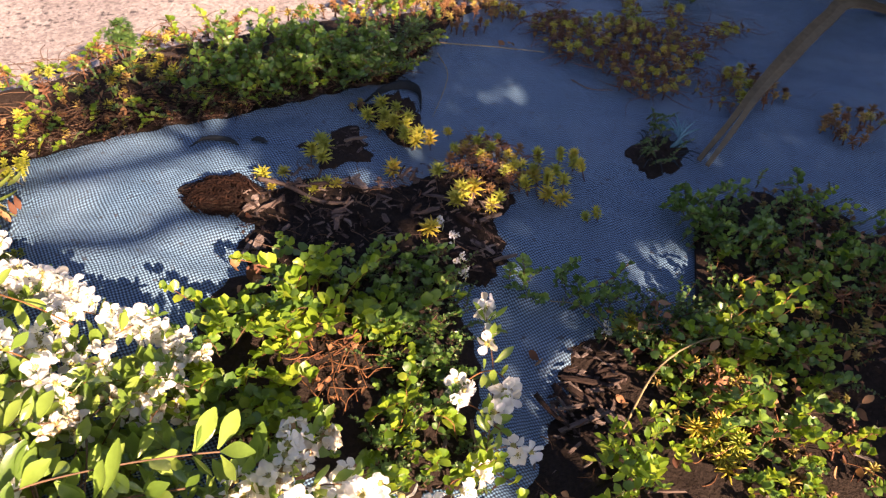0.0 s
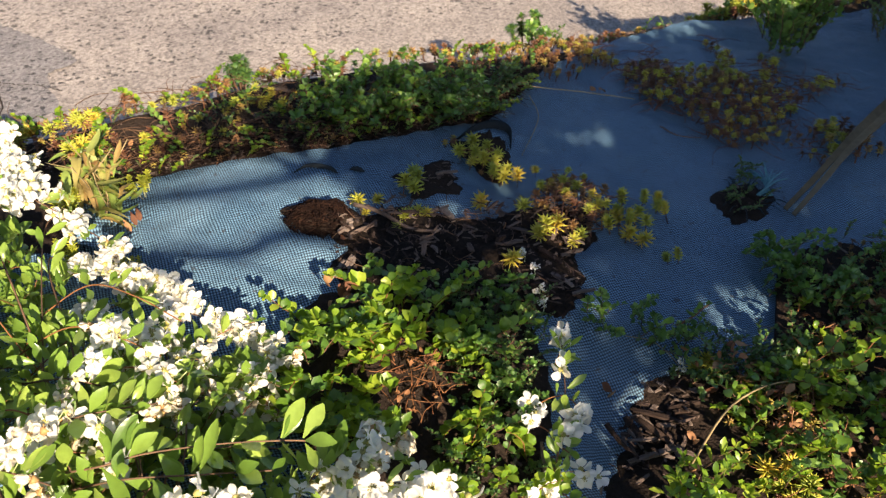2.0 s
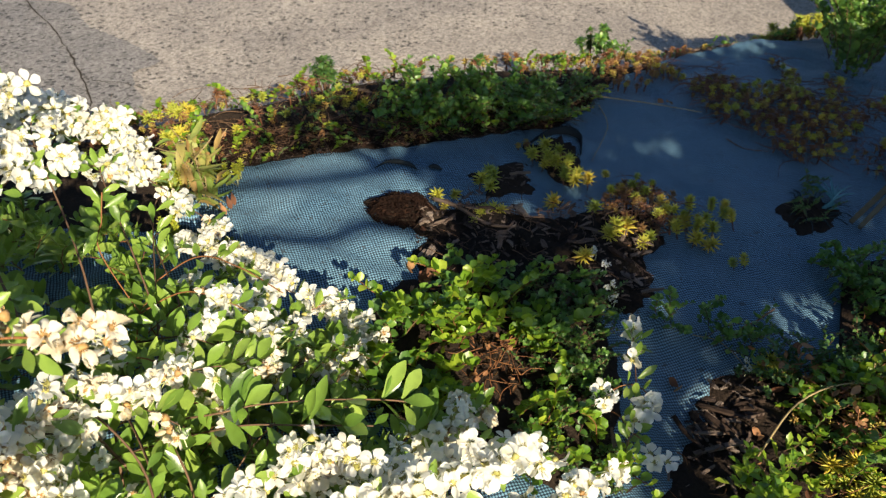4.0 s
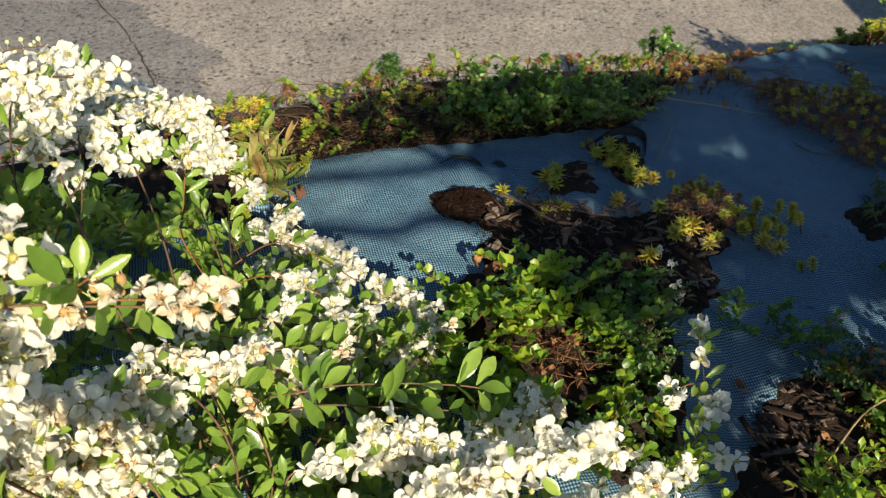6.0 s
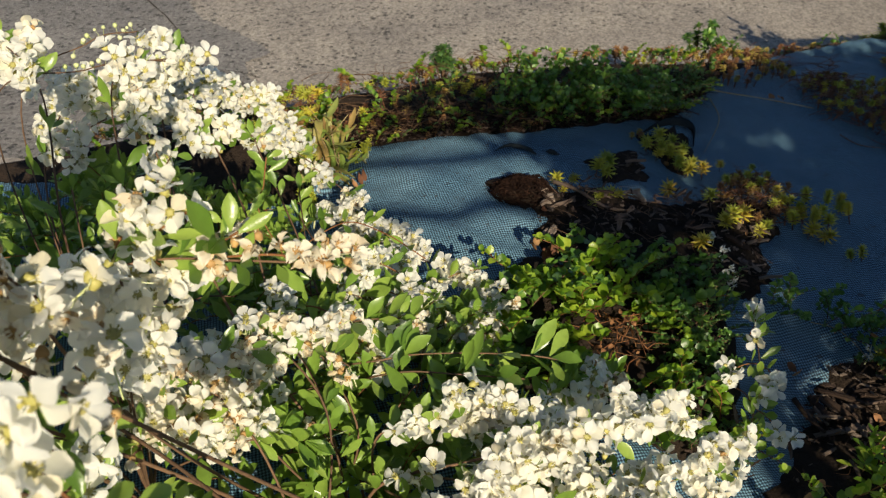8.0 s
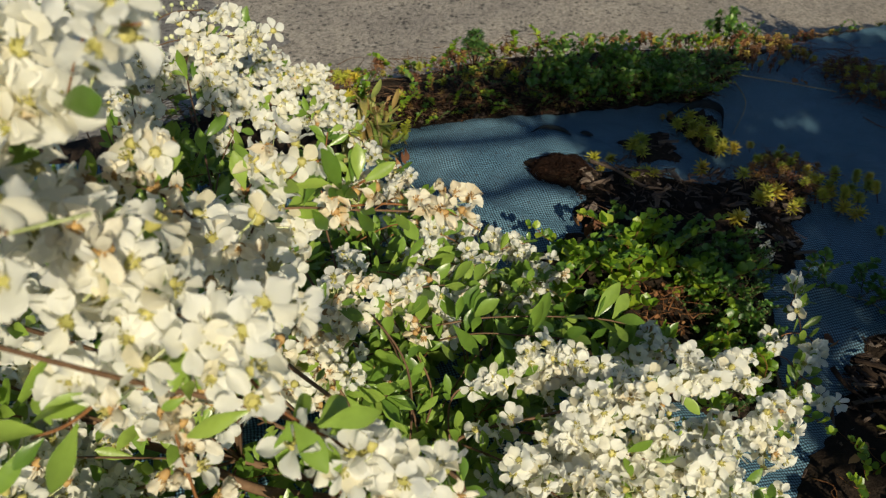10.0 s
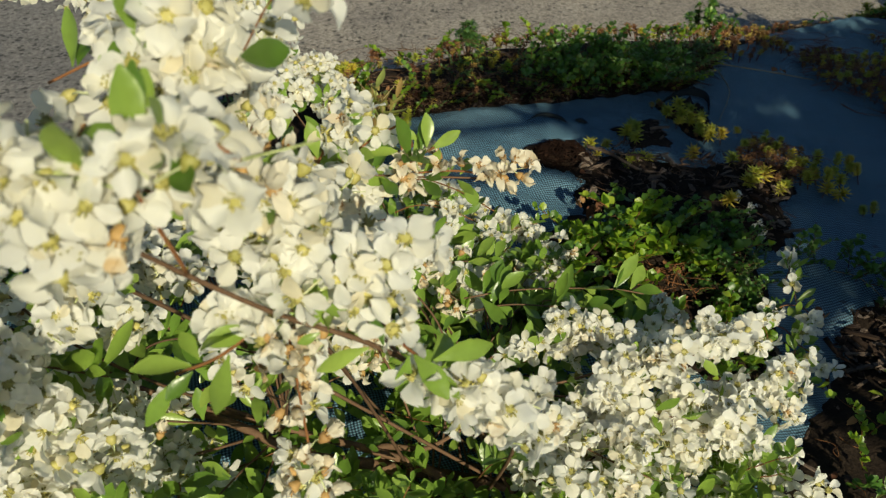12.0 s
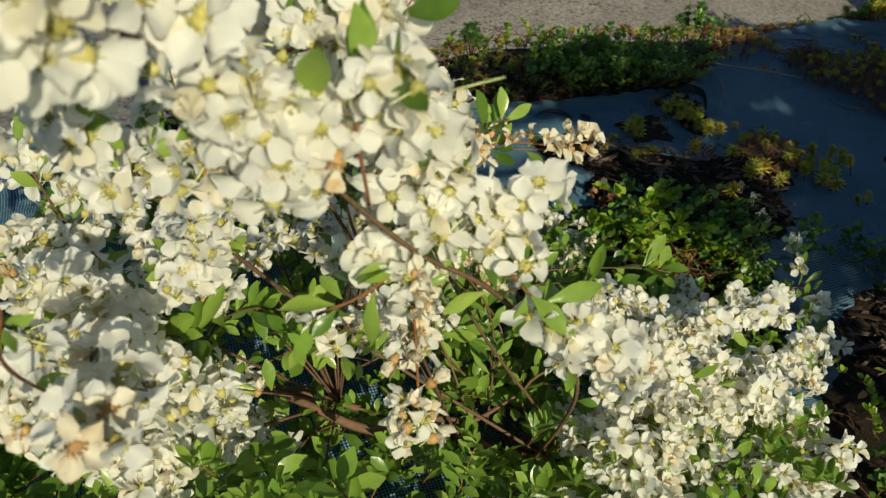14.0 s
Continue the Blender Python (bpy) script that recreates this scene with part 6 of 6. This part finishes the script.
# turned-up lips of cloth at the other holes
def lip(points, width, label):
    line = spline(laid(points, 0.004), 20)
    v, f = [], []
    for i, p in enumerate(line):
        t = i / 20
        h = width * math.sin(math.pi * (0.08 + 0.84 * t))
        for k in range(5):
            a = math.pi * k / 4
            v.append((p.x + 0.3 * h * math.cos(a), p.y + 0.5 * h * math.cos(a), p.z + h * math.sin(a)))
    for i in range(20):
        for k in range(4):
            a = i * 5 + k
            f.append((a, a + 5, a + 6, a + 1))
    return loose("cloth_fold", label, "cloth fold", Geo().add(v, f), DARKCLOTH)


DARKCLOTH = rough_material("dark_cloth", [(0.2, (0.008, 0.012, 0.014)), (0.8, (0.022, 0.03, 0.032))], 200.0, 0.6, 0.4, 0.001)
lip([(0.25, 1.85), (0.29, 1.885), (0.34, 1.915), (0.375, 1.90), (0.375, 1.85)], 0.018, "black turned-up lip of cloth at a planting hole")
lip([(-0.08, 1.645), (-0.05, 1.665), (-0.01, 1.665), (0.01, 1.655)], 0.009, "dark crumpled fold in the cloth")
lip([(0.03, 1.685), (0.045, 1.69), (0.06, 1.685)], 0.009, "dark crumpled fold in the cloth")
for x, y, s, a in ((0.21, 1.56, 1.1, 0.5), (0.23, 1.70, 1.0, 0.1), (0.44, 1.425, 1.5, -0.9), (0.48, 1.40, 1.0, 0.2), (0.055, 1.38, 1.2, 1.2), (0.93, 1.55, 1.5, 1.0), (0.47, 1.50, 1.0, 0.3), (0.56, 1.10, 1.7, 0.3), (0.58, 1.17, 1.6, -0.4), (0.53, 1.05, 1.3, 0.6)):
    ob = new("bark_chip", CHIPS[int(s * 7) % 12])
    ob.matrix_basis = Matrix.Translation((x, y, cloth_z(x, y) + 0.024)) @ Euler((0.15, -0.1, a)).to_matrix().to_4x4() @ Matrix.Scale(s, 4)
    tagged(ob, "large weathered bark chip on the cloth", "bark chip", "large bark chips")


def stone(x, y, size, seed):
    bm = bmesh.new()
    bmesh.ops.create_icosphere(bm, subdivisions=2, radius=size)
    for vert in bm.verts:
        vert.co *= 1 + 0.35 * noise.noise(vert.co * (1.2 / size) + Vector((seed, 0, 0)))
        vert.co.z *= 0.6
    me = bpy.data.meshes.new("stone")
    bm.to_mesh(me)
    bm.free()
    me.materials.append(STONE)
    ob = new("stone", me)
    ob.location = (x, y, cloth_z(x, y) + size * 0.2)
    tagged(ob, "grey rounded pebble in the litter", "stone", "pebbles")


for k, (x, y, s) in enumerate(((-0.09, 1.80, 0.018), (-0.2, 1.77, 0.010), (0.42, 2.16, 0.02), (-0.32, 1.74, 0.009), (0.60, 1.22, 0.012))):
    stone(x, y, s, k)
for x, y in ((0.51, 1.22), (0.50, 1.21), (-0.15, 1.76), (-0.14, 1.75), (-0.13, 1.755), (0.63, 2.18), (0.62, 2.175), (0.84, 1.34)):
    ob = new("red_dead_leaf", DEAD_MESH[int(x * 40) % 4])
    ob.matrix_basis = facing((x, y, cloth_z(x, y) + 0.012), rv(0.6) + Vector((0, -0.2, 1)), rng.uniform(0, 6), 1.0)
    tagged(ob, "small red withered leaf on the cloth", "dead leaf", "red leaves on the cloth")

# wilted plant and spurge at the cloth corner
wilted = thing("wilted_plant", (-0.40, 1.48, bed(-0.40, 1.48)), "wilted yellow-brown plant drooping over the cloth corner", "wilted plant")
WILT_MESH = [Geo().add(*blade(0.046 + 0.006 * k, 0.017, 0.3, c, "oval", 6, 0.4)).mesh("leaf", WILT) for k, c in enumerate((-0.9, -0.6, 0.5, -1.1))]
for k in range(110):
    a = rng.uniform(0, 6.28)
    p = Vector((math.cos(a) * 0.06 * rng.random(), math.sin(a) * 0.05 * rng.random(), rng.uniform(0.02, 0.15)))
    part("leaf", rng.choice(WILT_MESH), wilted, "", Matrix.Translation(p) @ Matrix.Rotation(a, 4, "Z") @ Matrix.Rotation(rng.uniform(-1.0, 0.9), 4, "X") @ Matrix.Scale(rng.uniform(0.5, 1.0), 4))
for k in range(7):
    part("stem", strand([(rng.uniform(-0.03, 0.03), rng.uniform(-0.03, 0.03), 0), (rng.uniform(-0.04, 0.04), rng.uniform(-0.04, 0.04), 0.08), (rng.uniform(-0.06, 0.06), rng.uniform(-0.06, 0.06), 0.15)], 0.0016).mesh("stem", STRAW), wilted)
for x, y, s in ((-0.335, 1.445, 0.75), (-0.33, 1.46, 0.6), (-0.345, 1.43, 0.6)):
    ob = new("dead_leaf", WILT_MESH[0])
    ob.matrix_basis = Matrix.Translation((x, y, cloth_z(x, y) + 0.05)) @ Matrix.Rotation(-1.4, 4, "X") @ Matrix.Rotation(x * 30, 4, "Y") @ Matrix.Scale(s, 4)
    tagged(ob, "brown shrivelled leaf at the cloth corner", "dead leaf", "leaves at the cloth corner")
    ob.data = DEAD_MESH[2]
    ob.scale = (0.8, 1.2, 0.8)
SPURGE_LEAF = leaf_material("spurge_bract", [(0.0, (0.30, 0.36, 0.03)), (1.0, (0.50, 0.50, 0.05))], 0.5, 0.3, (0.7, 0.75, 0.05))
SPURGE_MESH = [rosette_geo(260 + i, 0.05, 0.014, 26, 0.0022, 0.0).mesh("spurge_head", SPURGE_LEAF, BUD) for i in range(3)]
for cx, cy, cz in ((-0.36, 1.36, 0.31), (-0.43, 1.42, 0.40), (-0.40, 1.33, 0.36), (-0.30, 1.32, 0.31), (-0.46, 1.50, 0.38), (-0.41, 1.55, 0.36), (-0.36, 1.56, 0.35), (-0.33, 1.36, 0.31)):
    sp = thing("spurge", (cx, cy, bed(cx, cy)), "upright spurge with acid yellow-green heads", "spurge", "spurge stems")
    h = cz - bed(cx, cy)
    part("stem", strand([(0, 0, 0), (0.006, 0.0, h * 0.6), (0, 0, h)], 0.0018).mesh("stem", BUD), sp)
    for k in range(9):
        part("head", rng.choice(SPURGE_MESH), sp, "", Matrix.Translation((rng.uniform(-0.02, 0.02), rng.uniform(-0.02, 0.02), h - 0.03 + rng.uniform(-0.01, 0.02))) @ Matrix.Scale(rng.uniform(0.4, 0.7), 4))
clump("stonecrop", "gold and orange stonecrop at the road edge", "succulent", [(-0.75, 1.62), (-0.50, 1.66), (-0.45, 1.76), (-0.55, 1.82), (-0.78, 1.72)], SEDUM_MESH + RUSSET_MESH, 44, 0.016, 0.01, (0.8, 1.2))
# cloth corner pulled up under the shrub
CORNER = Geo()
cv, cf = [], []
for i in range(13):
    for j in range(9):
        s, t = i / 12, j / 8
        x, y = -0.43 + 0.10 * s, 1.40 + 0.12 * t
        cv.append((x + 0.01 * math.sin(9 * t), y, cloth_z(x, y) + 0.006 + 0.05 * (1 - s) ** 2 * math.sin(math.pi * min(1, t * 0.9 + 0.1)) + 0.006 * math.sin(22 * t + 7 * s)))
for i in range(12):
    for j in range(8):
        a = i * 9 + j
        cf.append((a, a + 9, a + 10, a + 1))
loose("cloth_corner", "teal cloth corner crumpled and pulled upward", "ground cloth", CORNER.add(cv, cf), CLOTH)

# ---- road surface ----
DARK_CRACK = rough_material("crack_dirt", [(0.3, (0.02, 0.016, 0.013)), (0.7, (0.06, 0.05, 0.04))], 200.0, 0.95, 0.5, 0.002)


def flat_line(points, width, z, seed):
    line = spline([(x, y, z) for x, y in points], 40)
    v, f = [], []
    for i, p in enumerate(line):
        d = (line[min(i + 1, 40)] - line[max(i - 1, 0)]).normalized()
        n = Vector((-d.y, d.x, 0))
        o = 0.016 * noise.noise((i * 0.55, seed, 0)) + 0.008 * noise.noise((i * 1.7, seed, 5))
        w = width * (0.55 + 0.9 * abs(noise.noise((i * 0.8, seed, 9))))
        v += [tuple(p + n * (o - w)), tuple(p + n * (o + w))]
    f = [(2 * i, 2 * i + 1, 2 * i + 3, 2 * i + 2) for i in range(40)]
    return Geo().add(v, f)


crack = new("road_crack", flat_line([(-2.6, 4.6), (-1.85, 3.58), (-1.55, 3.21), (-1.42, 3.02), (-1.28, 2.81), (-1.16, 2.60), (-1.0, 2.2)], 0.004, 0.0072, 1.0).mesh("road_crack", DARK_CRACK))
tagged(crack, "irregular dark crack across the asphalt", "crack", kind="structure")
crack2 = new("road_crack", flat_line([(-1.26, 2.77), (-1.2, 2.75), (-1.1, 2.74), (-1.0, 2.70)], 0.003, 0.0072, 4.0).mesh("road_crack", DARK_CRACK))
tagged(crack2, "short dark side crack in the asphalt", "crack", kind="structure")
rim = [(-1.79, 3.59), (-1.62, 3.52), (-1.46, 3.30), (-1.27, 3.16), (-1.11, 3.03), (-1.045, 2.94), (-1.10, 2.84), (-1.05, 2.72), (-1.0, 2.5), (-1.5, 2.0), (-4.5, 2.2), (-5, 6.5), (-3.4, 6.5), (-2.4, 4.6)]
rim = [tuple(q) for q in (lambda L: [(p.x + 0.018 * noise.noise((i * 0.9, 2, 0)), p.y + 0.018 * noise.noise((i * 0.9, 7, 0))) for i, p in enumerate(L)])(spline([(x, y, 0) for x, y in rim + rim[:1]], 150)[:-1])]
patch = new("road_patch", Geo().add([(x, y, 0.0045) for x, y in rim], [tuple(range(len(rim)))]).mesh("road_patch", ASPHALT_DARK))
tagged(patch, "darker smoother patch of repaired asphalt", "road patch", kind="structure")

# ---- unseen small tree added behind the bed, its crown shaped to shade the cloth ----
TREE_LEAF = leaf_material("tree_leaf", [(0.0, (0.04, 0.09, 0.02)), (1.0, (0.09, 0.16, 0.03))], 0.45, 0.15)
SHADE = [(0.07, 1.60), (0.10, 1.36), (0.30, 1.24), (0.40, 1.02), (0.50, 0.95), (0.56, 1.08), (0.70, 1.20), (1.0, 1.0), (1.6, 1.2), (2.1, 2.0), (2.0, 3.0), (1.3, 2.90), (0.85, 2.66), (0.53, 2.33), (0.34, 1.98), (0.17, 1.885), (0.05, 1.80), (0.0, 1.72)]
# openings left in the added crown so sun flecks land at these spots
GAPS = [(0.485, 1.935, 0.05, 0.030), (0.535, 1.955, 0.06, 0.034), (0.585, 1.98, 0.045, 0.030), (0.31, 1.46, 0.05, 0.035), (0.44, 1.54, 0.04, 0.04), (0.80, 1.40, 0.10, 0.13), (0.505, 1.38, 0.03, 0.048), (0.335, 1.25, 0.05, 0.11), (0.27, 1.645, 0.07, 0.028), (0.43, 1.60, 0.05, 0.06), (0.34, 1.79, 0.055, 0.06), (0.49, 1.72, 0.06, 0.05), (0.18, 1.60, 0.08, 0.04), (0.74, 1.10, 0.25, 0.23), (0.95, 2.74, 0.16, 0.03), (0.15, 1.55, 0.05, 0.05)]
tree = thing("shade_tree", (2.35, -1.35, ground_z(2.35, -1.35)), "small leafy unseen tree added to shade the bed", "tree")
lift = tree.location.copy()
crown, twigs = Geo(), Geo()
limb_ends = []
TLEAF = [Geo().add(*blade(0.055, 0.030, 0.15, -0.2 + 0.2 * k, "oval", 3)) for k in range(3)]
# extra unseen leaves here dim the strip along the road
BROW = [(-0.35, 1.68), (0.0, 1.80), (0.35, 2.0), (0.5, 2.3), (0.2, 2.2), (-0.3, 1.9)]
for x, y in scatter(SHADE, 25000) + scatter(BROW, 700):
    if any(((x - a) / c) ** 2 + ((y - b) / d) ** 2 < 1 for a, b, c, d in GAPS):
        continue
    if x < 0.26 and 1.12 < y < 1.34 and rng.random() > (0.25 if x < 0.19 else 0.5):
        continue
    if 0.85 < x < 1.25 and 1.05 < y < 1.55 and rng.random() > 0.7:
        continue
    if 0.78 < x < 1.2 and 2.55 < y < 2.76 and rng.random() > 0.45:
        continue
    if 0.26 < x < 0.52 and 1.34 < y < 1.72 and rng.random() > 0.42:
        continue
    p = Vector((x, y, bed(x, y))) + SUN * rng.uniform(2.9, 3.4) - lift
    limb_ends.append(p)
    crown.join(rng.choice(TLEAF), facing(p, rv() + Vector((0.2, -0.4, 0.5)), rng.uniform(0, 6.28), rng.uniform(0.55, 1.0)))
# unseen twigs set toward the sun to throw shadow bands on the cloth
for pts, r in (([(-0.30, 1.40), (-0.15, 1.405), (0.06, 1.46)], 0.016), ([(-0.44, 1.535), (-0.21, 1.585), (-0.05, 1.66), (0.1, 1.72)], 0.014), ([(-0.5, 1.60), (-0.3, 1.635), (-0.1, 1.70)], 0.009), ([(-0.1, 1.66), (0.1, 1.735), (0.35, 1.85)], 0.02)):
    far = [Vector((x, y, bed(x, y))) + SUN * 3.0 - lift for x, y in pts]
    twigs.add(*tube(spline(far + [Vector((-0.5, 0.4, 1.2))], 18), [r * (0.8 + 0.01 * i) for i in range(19)], 5))
tagged(part("crown", crown.mesh("crown", TREE_LEAF), tree), kind="stuff")
part("trunk", Geo().add(*tube(spline([(0, 0, -0.05), (0.03, 0.02, 0.5), (-0.05, 0.1, 1.0), (-0.15, 0.25, 1.5)], 12), [0.06 - 0.003 * i for i in range(13)], 8)).mesh("trunk", BARK), tree)
for k in range(10):
    e = limb_ends[k * 371 % len(limb_ends)]
    part("limb", Geo().add(*tube(spline([(-0.03, 0.08, 0.9), tuple(Vector((-0.05, 0.1, 1.0)).lerp(e, 0.5) + Vector((0, 0, 0.12))), tuple(e)], 10), [0.022 - 0.0018 * i for i in range(11)], 5)).mesh("limb", BARK), tree)
part("twig", twigs.mesh("twig", BARK), tree)

# unseen wall added to close the shaded side and darken it by blocking sky
WALL = rough_material("sky_block_render", [(0.3, (0.06, 0.05, 0.04)), (0.7, (0.10, 0.085, 0.07))], 30.0, 0.9, 0.5, 0.004)
wx, wy, wz = (2.25, 2.40), (1.45, 4.5), (-0.1, 0.95)
wall = new("wall_east", Geo().add([(x, y, z) for x in wx for y in wy for z in wz], [(0, 1, 3, 2), (4, 6, 7, 5), (0, 4, 5, 1), (2, 3, 7, 6), (0, 2, 6, 4), (1, 5, 7, 3)]).mesh("wall_east", WALL, smooth=False))
tagged(wall, "plain dull brown unseen wall added to block sky light", "wall", kind="structure")
